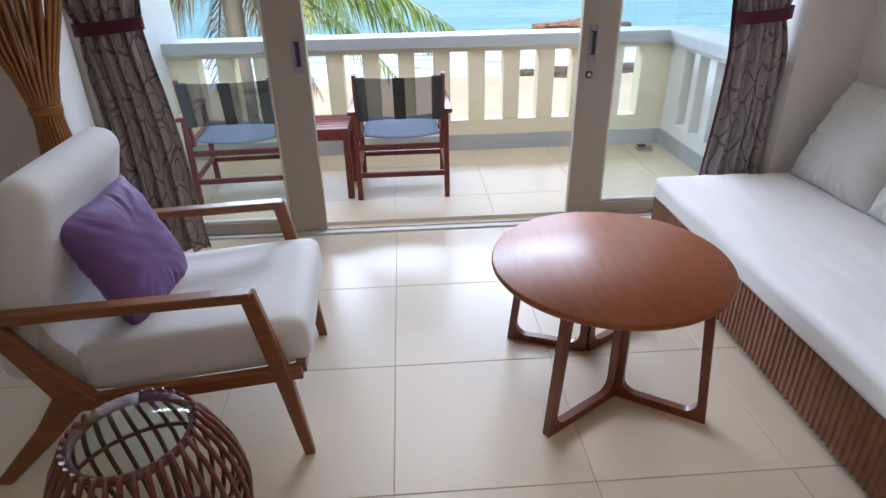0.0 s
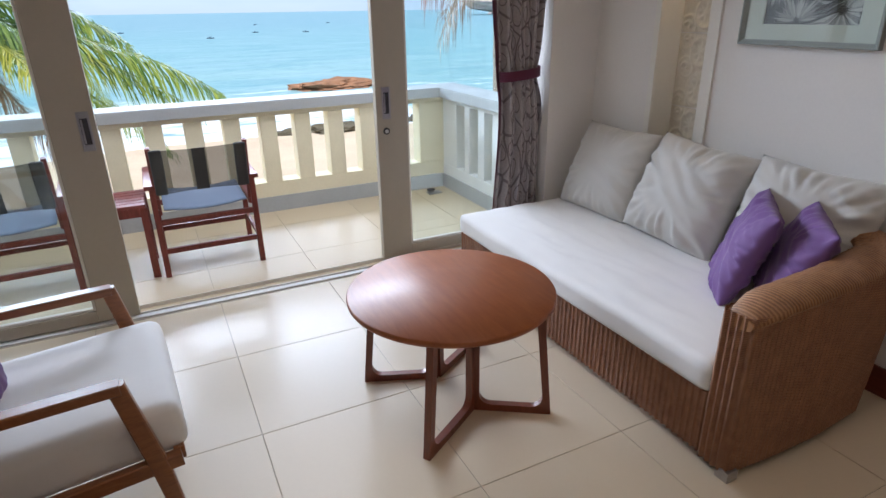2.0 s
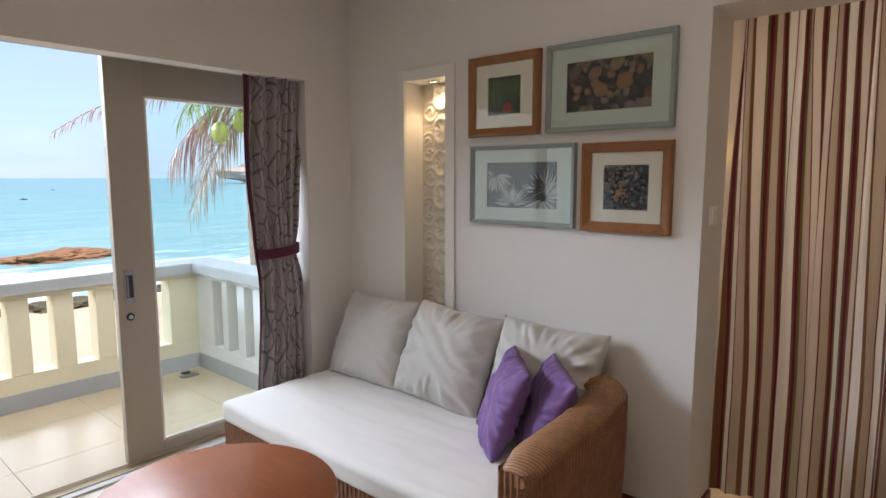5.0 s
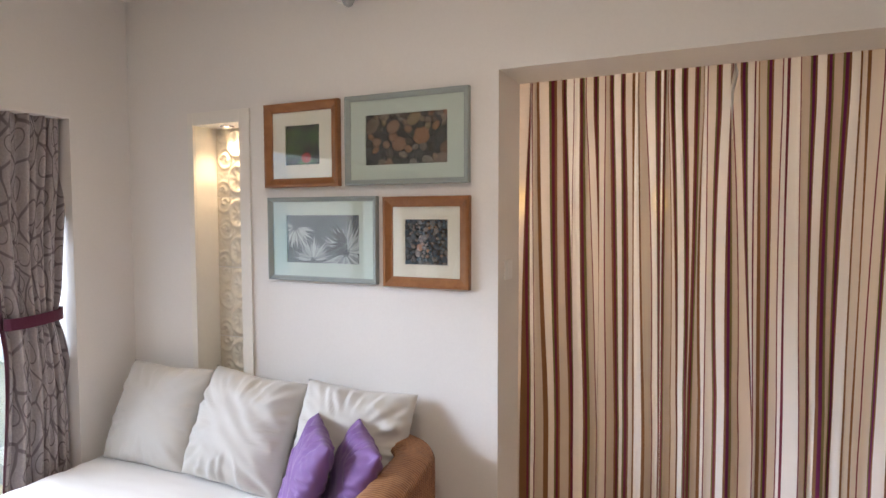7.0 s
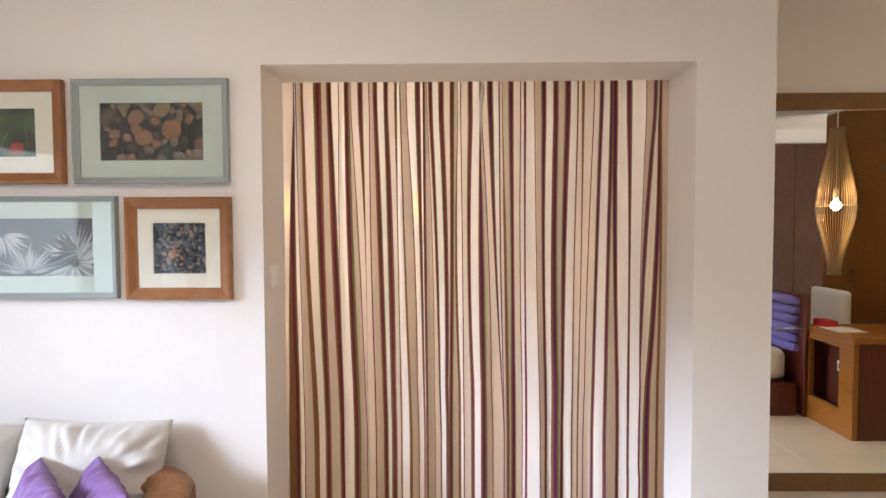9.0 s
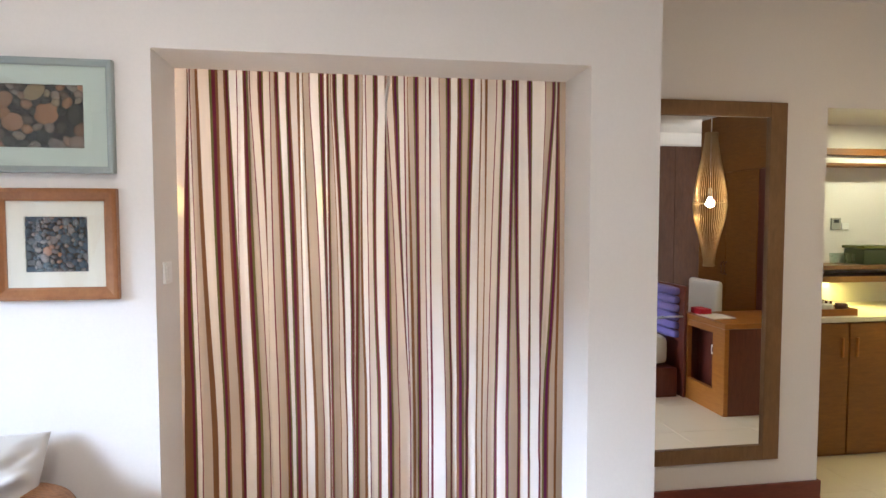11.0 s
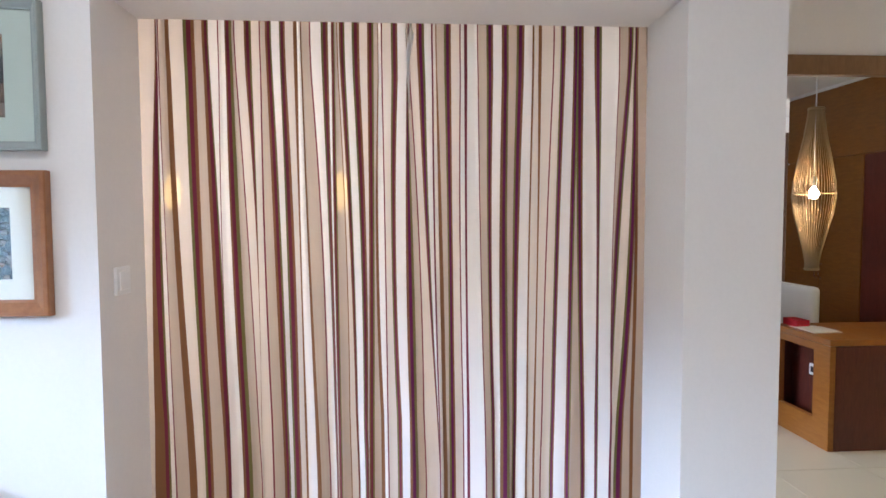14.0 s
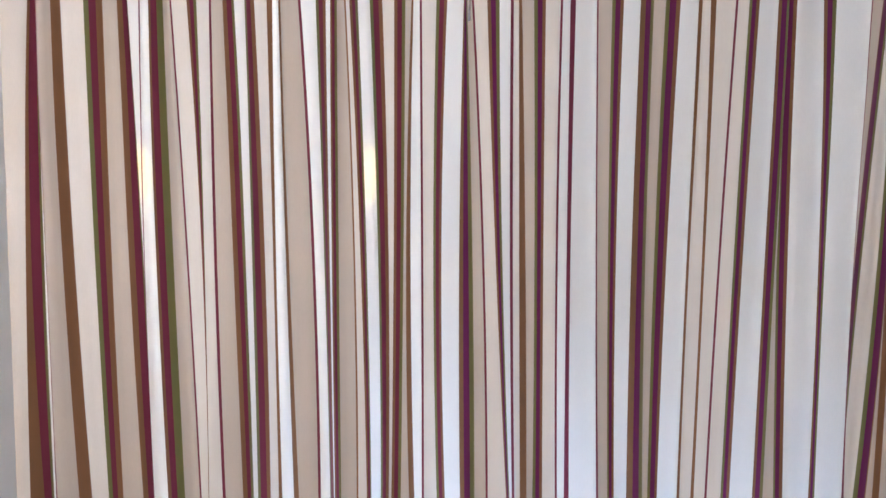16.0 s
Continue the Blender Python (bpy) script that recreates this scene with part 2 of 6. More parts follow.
PILLOW = cloth("cream_satin_cotton", (0.56, 0.54, 0.5), 0.5, thin=0.0, var=0.03)
PURPLE = cloth("purple_cotton", (0.175, 0.09, 0.25), 0.6, thin=0.0, var=0.1)
CHAIRW = wood("chair_teak", (0.17, 0.055, 0.016), (0.33, 0.125, 0.04), (1, 6, 6), 0.35, 12, 0.2)
TABLEW = wood("table_cherry", (0.26, 0.066, 0.013), (0.36, 0.105, 0.022), (5, 0.7, 5), 0.46, 9, 0.1)
TABLELEG = wood("table_leg_cherry", (0.13, 0.03, 0.012), (0.24, 0.062, 0.026), (5, 5, 1), 0.35, 10, 0.2)
LEAFC = leaf_cloth("leaf_curtain_cloth", (0.39, 0.35, 0.345), (0.165, 0.135, 0.14))
PLUM = cloth("plum_cloth", (0.1, 0.022, 0.045), 0.7, thin=0.0, var=0.15)
WPICT = wood("picture_frame_wood", (0.22, 0.082, 0.02), (0.35, 0.148, 0.045), (1, 1, 1), 0.4, 16, 0.1)
GREYF = plain("grey_green_frame", (0.3, 0.34, 0.32), 0.5, var=0.05, scale=5, fine=80)
MATW = plain("mat_board_cream", (0.78, 0.72, 0.63), 0.85, var=0.02, scale=6, relief=0.03)
MATG = plain("mat_board_pale_green", (0.55, 0.6, 0.55), 0.85, var=0.02, scale=6, relief=0.03)
WHITEP = plain("white_plastic", (0.86, 0.85, 0.83), 0.35, var=0.02, relief=0.02)
RATTAN_D = wood("dark_red_rattan", (0.1, 0.022, 0.014), (0.24, 0.07, 0.04), (3, 3, 1), 0.3, 18, 0.3)
STICK = wood("rattan_stick", (0.3, 0.11, 0.028), (0.5, 0.23, 0.07), (8, 8, 1), 0.45, 12)
CARVED = plain("carved_stone", (0.74, 0.68, 0.56), 0.75, var=0.07, scale=5, fine=70, relief=0.25)
DARKWOOD = wood("dark_wall_wood", (0.05, 0.016, 0.004), (0.095, 0.034, 0.009), (6, 6, 1), 0.7, 8)
DESKW = wood("desk_wood", (0.26, 0.084, 0.009), (0.37, 0.142, 0.017), (1, 1, 6), 0.4, 9, 0.1)
WARDW = wood("wardrobe_wood", (0.16, 0.058, 0.006), (0.25, 0.1, 0.011), (1, 1, 6), 0.45, 9, 0.05)
REDWOOD = wood("dark_red_wood", (0.07, 0.014, 0.009), (0.15, 0.035, 0.02), (6, 6, 1), 0.35, 9, 0.2)
MIRF = wood("mirror_frame_wood", (0.16, 0.082, 0.03), (0.23, 0.125, 0.05), (4, 4, 1), 0.5, 14)
VIOLET = cloth("violet_velvet", (0.16, 0.13, 0.36), 0.7, thin=0.0, var=0.1)
MIRROR = plain("mirror_silver", (0.93, 0.94, 0.93), 0.005, metal=1.0, var=0.0, relief=0)
STONE = plain("pale_stone_top", (0.62, 0.56, 0.46), 0.3, var=0.1, scale=12, fine=90, relief=0.05)


def weave_mat(name, dark, light, ribs, way="Z"):
    """Woven rattan: fine strands across upright ribs."""
    m, t, p = nodes_of(name)
    v = mapped(t, (1, 1, 1))
    wv = t.nodes.new("ShaderNodeTexWave")
    wv.wave_type, wv.bands_direction = "BANDS", way
    wv.inputs["Scale"].default_value, wv.inputs["Distortion"].default_value = ribs, 0.8
    wv.inputs["Detail"].default_value, wv.inputs["Detail Scale"].default_value = 1.0, 6.0
    t.links.new(v, wv.inputs["Vector"])
    n = noise_tex(t, v, 25.0, 5)
    f = math_node(t, "ADD", math_node(t, "MULTIPLY", wv.outputs["Fac"], 0.4), math_node(t, "MULTIPLY", n, 0.6))
    t.links.new(ramp(t, f, ((0.25, dark), (0.75, light))), p.inputs["Base Color"])
    p.inputs["Roughness"].default_value = 0.5
    bump(t, p, wv.outputs["Fac"], 0.6, 0.003)
    return m


RATTAN = weave_mat("woven_rattan", (0.15, 0.056, 0.024), (0.41, 0.195, 0.1), 52.0)
RATTAN_ROLL = weave_mat("woven_rattan_roll", (0.17, 0.065, 0.022), (0.4, 0.2, 0.085), 26.0, "X")


# ---- mesh helpers ----
def box(bm, x0, x1, y0, y1, z0, z1, bev=0.0, seg=2):
    b2 = bmesh.new()
    r = bmesh.ops.create_cube(b2, size=1)
    for v in r["verts"]:
        v.co = Vector(((x0 + x1) / 2 + v.co.x * (x1 - x0), (y0 + y1) / 2 + v.co.y * (y1 - y0), (z0 + z1) / 2 + v.co.z * (z1 - z0)))
    if bev:
        bmesh.ops.bevel(b2, geom=b2.edges[:], offset=bev, segments=seg, affect="EDGES", profile=0.5)
    join(bm, b2)
    return bm


def join(bm, b2, m=None):
    vs = [bm.verts.new(m @ v.co if m else v.co) for v in b2.verts]
    b2.verts.index_update()
    for f in b2.faces:
        nf = bm.faces.new([vs[v.index] for v in f.verts])
        nf.smooth, nf.material_index = f.smooth, f.material_index
    b2.free()


def boxes(*rows, bev=0.0):
    bm = bmesh.new()
    for r in rows:
        box(bm, *r, bev=bev)
    return bm


def sweep(bm, pts, w, h=None, up=(0, 0, 1), n=8, close=False, taper=None):
    """A bar along pts: round with radius w, or a rectangle w wide and h high."""
    pts = [Vector(p) for p in pts]
    rings = []
    for i, p in enumerate(pts):
        a = pts[i - 1] if (i or close) else p
        b = pts[(i + 1) % len(pts)] if (i < len(pts) - 1 or close) else p
        d = (b - a).normalized()
        s = d.cross(Vector(up))
        s = s.normalized() if s.length > 1e-4 else d.orthogonal().normalized()
        u = s.cross(d).normalized()
        k = taper[i] if taper else 1.0
        if h is None:
            ring = [p + (s * math.cos(q) + u * math.sin(q)) * w * k for q in [2 * math.pi * j / n for j in range(n)]]
        else:
            # widen at bends so that the bar keeps its thickness
            f = 1.0
            if 0 < i < len(pts) - 1 or close:
                c = (p - a).normalized().dot((b - p).normalized())
                f = min(1.6, 1 / max(0.4, math.sqrt((1 + c) / 2)))
            e = min(w, h) * 0.12
            ww, hh = w * k / 2, h * k / 2 * f
            ring = [p + s * x + u * y for x, y in ((-ww + e, -hh), (ww - e, -hh), (ww, -hh + e), (ww, hh - e), (ww - e, hh), (-ww + e, hh), (-ww, hh - e), (-ww, -hh + e))]
        rings.append([bm.verts.new(v) for v in ring])
    m = len(rings[0])
    for i in range(len(rings) - (0 if close else 1)):
        a, b = rings[i], rings[(i + 1) % len(rings)]
        for j in range(m):
            f = bm.faces.new((a[j], a[(j + 1) % m], b[(j + 1) % m], b[j]))
            f.smooth = h is None
    if not close:
        bm.faces.new(rings[0][::-1])
        bm.faces.new(rings[-1])
    return bm


def lathe(bm, rings, cx, cy, n=32, cap=True, smooth=True):
    rows = [[bm.verts.new((cx + r * math.cos(2 * math.pi * j / n), cy + r * math.sin(2 * math.pi * j / n), z)) for j in range(n)] for r, z in rings]
    for a, b in zip(rows, rows[1:]):
        for j in range(n):
            bm.faces.new((a[j], a[(j + 1) % n], b[(j + 1) % n], b[j])).smooth = smooth
    if cap:
        bm.faces.new(rows[0][::-1])
        bm.faces.new(rows[-1])
    return bm


def grid(bm, nu, nv, fn, smooth=True, uv=None):
    vs = [[bm.verts.new(fn(i / nu, j / nv)) for j in range(nv + 1)] for i in range(nu + 1)]
    lay = bm.loops.layers.uv.verify() if uv else None
    for i in range(nu):
        for j in range(nv):
            f = bm.faces.new((vs[i][j], vs[i + 1][j], vs[i + 1][j + 1], vs[i][j + 1]))
            f.smooth = smooth
            if uv:
                for lp, (a, b) in zip(f.loops, ((i, j), (i + 1, j), (i + 1, j + 1), (i, j + 1))):
                    lp[lay].uv = uv(a / nu, b / nv)
    return vs


def mesh_of(name, bm, mat):
    bmesh.ops.recalc_face_normals(bm, faces=bm.faces[:])
    me = bpy.data.meshes.new(name)
    bm.to_mesh(me)
    bm.free()
    for m in (mat if isinstance(mat, (list, tuple)) else [mat]):
        me.materials.append(m)
    return me


def part(name, bm, material, parent, label=""):
    ob = new(name, mesh_of(name, bm, material))
    ob.parent = parent
    if parent.type == "EMPTY":
        ob.matrix_parent_inverse = Matrix.Translation(-parent.location)
    if label:
        tagged(ob, label)
    return ob


def thing(name, loc, label, category, group=""):
    e = new(name)
    e.empty_display_size = 0.1
    e.location = loc
    return tagged(e, label, category, group)


def solid(name, bm, material, label, category, kind="", group=""):
    return tagged(new(name, mesh_of(name, bm, material)), label, category, group, kind)


def structure(name, bm, material, label="", category=""):
    return solid(name, bm, material, label, category, "structure")


# ---- the room ----
WX, NY, ROOF = 2.145, 2.71, 2.755   # picture wall, balcony wall, ceiling
HEAD, OPL, OPR = 2.1, -1.62, 1.815  # opening to the balcony
RY0, RY1, RZ = -1.036, 0.597, 2.184  # doorway with the striped curtain
MX = 2.80                            # wall with the tall mirror
WEST, SOUTH = -1.85, -4.1
WEST_N = WEST - 0.8                  # west wall beside the sitting corner

structure("wall_east", boxes((WX, WX + 0.285, 2.268, NY + 0.5, 0, 3.0), (WX, WX + 0.285, RY1, 1.864, 0, 3.0), (WX, WX + 0.285, 1.864, 2.268, 2.128, 3.0),
                             (WX, WX + 0.285, 1.864, 2.268, 0, 0.5), (WX + 0.15, WX + 0.285, 1.864, 2.268, 0.5, 2.128),
                             (WX, WX + 0.285, RY0, RY1, RZ, 3.0), (WX, WX + 0.285, -1.33, RY0, 0, 3.0)), WALL, "smooth warm white painted wall", "wall")
structure("wall_return", boxes((WX + 0.285, MX, -1.33, -1.2, 0, 3.0)), WALL, "warm white wall return", "wall")
structure("wall_mirror", boxes((MX, MX + 0.12, -2.664, -1.33, 0, 3.0), (MX, MX + 0.12, -5.0, -2.664, 2.186, 3.0)), WALL, "warm white wall behind the tall mirror", "wall")
structure("wall_north", boxes((WEST_N - 0.15, OPL, NY, 3.15, 0, 3.0), (OPR, WX, NY, 3.15, 0, 3.0), (OPL, OPR, NY, NY + 0.1, HEAD, 3.0), (OPL, OPR, NY + 0.1, 3.15, HEAD + 0.06, 3.0)), WALL, "warm white wall round the balcony doors", "wall")
structure("wall_west", boxes((WEST_N - 0.15, WEST_N, -1.0, NY, 0, 3.0), (WEST_N - 0.15, WEST - 0.15, -1.15, -1.0, 0, 3.0)), WALL, "warm white painted wall", "wall")
structure("wall_panelled", boxes((WEST - 0.15, WEST, -5.3, -1.0, 0, 3.0)), CEIL, "white wall above dark panelling", "wall")
structure("wall_south", boxes((-0.75, 1.3, SOUTH - 0.12, SOUTH - 0.04, 0, 3.0), (WEST, -0.75, -5.3, -5.15, 0, 3.0), (1.3, 4.4, -5.15, -5.0, 0, 3.0), (1.2, 1.3, -5.1, SOUTH - 0.04, 0, 3.0)), WALL, "warm white painted wall", "wall")
structure("ceiling", boxes((WEST_N - 0.15, 4.6, -5.3, NY + 0.5, ROOF, ROOF + 0.25)), CEIL, "flat white painted ceiling", "ceiling")
# dressing room behind the striped curtain
structure("wall_dressing_room", boxes((WX + 0.285, 5.1, 1.9, 2.0, 0, 3.0), (5.0, 5.1, -1.2, 1.9, 0, 3.0), (MX, 5.0, -1.32, -1.2, 0, 3.0)), WALL, "warm white wall of the room behind the curtain", "wall")
structure("ceiling_dressing_room", boxes((4.6, 5.1, -1.32, 2.0, ROOF, ROOF + 0.25)), CEIL, "white ceiling of the room behind the curtain", "ceiling")
# alcove with the minibar
structure("wall_alcove", boxes((3.95, 4.05, -5.0, -2.6, 0, 3.0), (MX + 0.12, 3.95, -2.664, -2.6, 0, 3.0)), WALL, "pale wall of the minibar alcove", "wall")
structure("ceiling_alcove", boxes((MX + 0.12, 3.95, -5.0, -2.664, 2.3, 2.4)), CEIL, "lowered pale ceiling over the minibar", "ceiling")

bm = bmesh.new()
for seg in ((WX - 0.016, WX, RY1, 1.0, 0, 0.12), (WX - 0.016, WX + 0.285, RY1 - 0.016, RY1, 0, 0.12), (WX - 0.016, WX, -1.346, RY0 + 0.016, 0, 0.12),
            (WX, WX + 0.285, RY0, RY0 + 0.016, 0, 0.12), (WX, MX, -1.346, -1.33, 0, 0.12), (MX - 0.016, MX, -2.68, -1.346, 0, 0.12), (MX, MX + 0.12, -2.68, -2.664, 0, 0.12),
            (WX - 0.016, WX, 1.0, NY, 0, 0.12), (OPR, WX - 0.016, NY - 0.016, NY, 0, 0.12), (WEST_N + 0.016, OPL, NY - 0.016, NY, 0, 0.12), (WEST_N, WEST_N + 0.016, -1.0, NY, 0, 0.12)):
    box(bm, *seg, bev=0.002, seg=1)
structure("baseboard", bm, SKIRT, "dark red-brown wooden skirting board", "skirting")
structure("trim_niche", boxes((WX - 0.012, WX, 1.864, 1.928, 0.46, 2.128), (WX - 0.012, WX, 2.231, 2.268, 0.46, 2.128), (WX - 0.012, WX, 1.928, 2.231, 2.066, 2.128), (WX - 0.012, WX + 0.15, 1.928, 2.231, 0.46, 0.5),
                              (WX, WX + 0.15, 1.864, 1.928, 0.5, 2.128), (WX, WX + 0.15, 2.231, 2.268, 0.5, 2.128), (WX, WX + 0.15, 1.928, 2.231, 2.066, 2.128), bev=0.002), TRIM, "cream painted frame round the lit wall niche", "trim")
structure("trim_opening", boxes((OPL, OPR, NY - 0.004, NY + 0.1, HEAD - 0.014, HEAD)), CEIL, "white edge bead over the balcony doors", "trim")

# floors: slab with recessed grout, tiles laid on it last
floor = structure("floor", boxes((WEST_N, 5.0, -5.2, 2.955, -0.2, -0.003)), GROUT, "polished cream porcelain floor tiles", "floor")
balcony_floor = structure("balcony_floor", boxes((-1.9, 2.15, 2.997, 4.62, -0.2, -0.013)), GROUT_OUT, "cream ceramic balcony tiles", "floor")

# ---- balcony ----
BY, BX = 4.45, 1.98
rail = thing("balustrade", (0.0, BY, 0.0), "cream rendered balcony balustrade with grey coping and upright slots", "balustrade")
part("base_wall", boxes((-1.75, BX + 0.15, BY, BY + 0.15, -0.2, 0.225)), BALC, rail)
part("top_beam", boxes((-1.75, BX + 0.15, BY, BY + 0.15, 0.738, 0.78)), BALC, rail)
bm = bmesh.new()
pts = [(-1.75, BY - 0.06), (BX - 0.06, BY - 0.06), (BX - 0.06, 3.15), (BX + 0.21, 3.15), (BX + 0.21, BY + 0.21), (-1.75, BY + 0.21)]
for z0, z1, e in ((0.78, 0.849, 0.0), (0.849, 0.857, 0.008)):
    low = [bm.verts.new((x + (e if x < 1.95 and x > 0 else 0), y + (e if y > 4 and y < 4.42 else 0), z0)) for x, y in pts]
    top = [bm.verts.new((x + (e if x < 1.95 and x > 0 else 0), y + (e if y > 4 and y < 4.42 else 0), z1)) for x, y in pts]
    bm.faces.new(low[::-1]), bm.faces.new(top)
    for i in range(6):
        bm.faces.new((low[i], low[(i + 1) % 6], top[(i + 1) % 6], top[i]))
part("coping", bm, COPING, rail, "grey painted coping")
part("skirting", boxes((-1.75, BX - 0.012, BY - 0.012, BY, -0.012, 0.11), (BX - 0.012, BX, 3.15, BY - 0.012, -0.012, 0.11), bev=0.002), COPING, rail, "grey painted skirting")
pitch, first = 0.2637, -1.546
edges = [-1.75]
for k in range(13):
    edges += [first + pitch * k, first + pitch * k + 0.14]
edges.append(BX + 0.15)
for a, b in zip(edges[::2], edges[1::2]):
    part("baluster", boxes((a, b, BY, BY + 0.15, 0.225, 0.738), bev=0.006), BALC, rail)
side = thing("side_balustrade", (BX, 3.8, 0.0), "white rendered side balustrade with blind upright slots", "balustrade")
part("base_wall", boxes((BX, BX + 0.15, 3.15, BY, -0.2, 0.2)), BALC_W, side)
part("top_beam", boxes((BX, BX + 0.15, 3.15, BY, 0.738, 0.78)), BALC_W, side)
part("back_panel", boxes((BX + 0.1, BX + 0.15, 3.15, BY, 0.2, 0.738)), BALC, side, "cream back of the blind slots")
for a, b in ((4.20, BY), (3.98, 4.06), (3.74, 3.84), (3.5, 3.62), (3.15, 3.36)):
    part("baluster", boxes((BX, BX + 0.1, a, b, 0.2, 0.738), bev=0.005), BALC_W, side)
structure("wall_balcony_end", boxes((-1.9, -1.75, 3.15, 4.75, -0.2, 3.0)), BALC_W, "white rendered wall at the balcony end", "wall")
structure("balcony_roof", boxes((-2.2, 2.4, NY + 0.5, 4.85, 2.85, 3.0)), BALC_W, "white underside of the balcony roof", "ceiling")
drain = thing("floor_drain", (1.8, 4.28, -0.012), "grey metal drain flap in the balcony corner", "drain")
part("plate", boxes((1.74, 1.86, 4.24, 4.32, -0.01, 0.0), bev=0.002), STEEL, drain)
part("flap", boxes((1.77, 1.83, 4.32, 4.36, 0.0, 0.012), bev=0.002), DARKP, drain)

# ---- sliding doors ----
def sliding_door(x0, x1, y, handle_x, lock, label):
    d = thing("sliding_door", ((x0 + x1) / 2, y, 0.012), label, "door")
    hs = 0.19
    part("stile", boxes((x0, x0 + hs, y, y + 0.045, 0.012, 2.14), bev=0.003), DOORP, d)
    part("stile", boxes((x1 - hs, x1, y, y + 0.045, 0.012, 2.14), bev=0.003), DOORP, d)
    part("bottom_rail", boxes((x0 + hs, x1 - hs, y, y + 0.045, 0.012, 0.076), bev=0.003), DOORP, d)
    part("top_rail", boxes((x0 + hs, x1 - hs, y, y + 0.045, 1.96, 2.14), bev=0.003), DOORP, d)
    bead = bmesh.new()
    for r in ((x0 + hs, x0 + hs + 0.014, 0.076, 1.96), (x1 - hs - 0.014, x1 - hs, 0.076, 1.96), (x0 + hs + 0.014, x1 - hs - 0.014, 0.076, 0.09), (x0 + hs + 0.014, x1 - hs - 0.014, 1.946, 1.96)):
        box(bead, r[0], r[1], y + 0.008, y + 0.034, r[2], r[3], bev=0.003, seg=1)
    part("glazing_bead", bead, TRIM, d, "pale glazing bead")
    pane = part("pane", boxes((x0 + hs, x1 - hs, y + 0.018, y + 0.024, 0.078, 1.958)), PANE, d, "clear glass pane")
    pane.visible_shadow = False
    plate = bmesh.new()
    for r in ((-0.026, -0.016, -0.09, 0.09), (0.016, 0.026, -0.09, 0.09), (-0.016, 0.016, 0.06, 0.09), (-0.016, 0.016, -0.09, -0.06)):
        box(plate, handle_x + r[0], handle_x + r[1], y - 0.004, y, 0.97 + r[2], 0.97 + r[3], bev=0.001, seg=1)
    h = part("handle_plate", plate, STEEL, d, "grey metal flush pull")
    part("handle_recess", boxes((handle_x - 0.016, handle_x + 0.016, y - 0.001, y, 0.91, 1.03)), DARKP, h)
    part("handle_lip", boxes((handle_x - 0.014, handle_x - 0.006, y - 0.007, y - 0.001, 0.915, 1.025), bev=0.001), STEEL, h)
    if lock:
        bm = bmesh.new()
        lathe(bm, ((0.02, 0), (0.02, 0.006), (0.015, 0.009), (0.011, 0.009), (0.0105, 0.005), (0.001, 0.005)), 0, 0, 24)
        bmesh.ops.transform(bm, matrix=pose(handle_x - 0.006, y, 0.81, 90, 0, 0), verts=bm.verts[:])
        lock_ob = part("lock", bm, DARKP, d, "round dark metal lock")
        bm = bmesh.new()
        lathe(bm, ((0.011, 0.004), (0.011, 0.011), (0.009, 0.013), (0.001, 0.013)), 0, 0, 20)
        bmesh.ops.transform(bm, matrix=pose(handle_x - 0.006, y, 0.81, 90, 0, 0), verts=bm.verts[:])
        part("cylinder", bm, ALU, lock_ob, "bright lock cylinder")
    return d


sliding_door(-1.78, -0.519, 2.985, -0.566, False, "cream painted sliding glass door, pushed to one side")
sliding_door(0.878, 2.1, 3.075, 0.94, True, "cream painted sliding glass door with a round lock")
track = thing("door_track", (0, 3.05, 0), "aluminium sliding door track set in the floor", "door track")
part("sill", boxes((OPL - 0.1, WX, 2.9555, 2.9965, -0.1, 0.007), bev=0.002), BALC_W, track, "white painted sill strip")
for ty in (3.008, 3.098):
    part("rail", boxes((OPL - 0.1, WX, ty - 0.003, ty + 0.003, -0.012, 0.012)), TRIM, track)
structure("trim_door_head", boxes((OPL - 0.05, WX - 0.05, 2.97, 3.13, 2.14, 2.2), (OPL - 0.05, WX - 0.05, 2.90, 2.97, 2.11, 2.165), bev=0.003), DOORP, "cream painted door head frame", "trim")

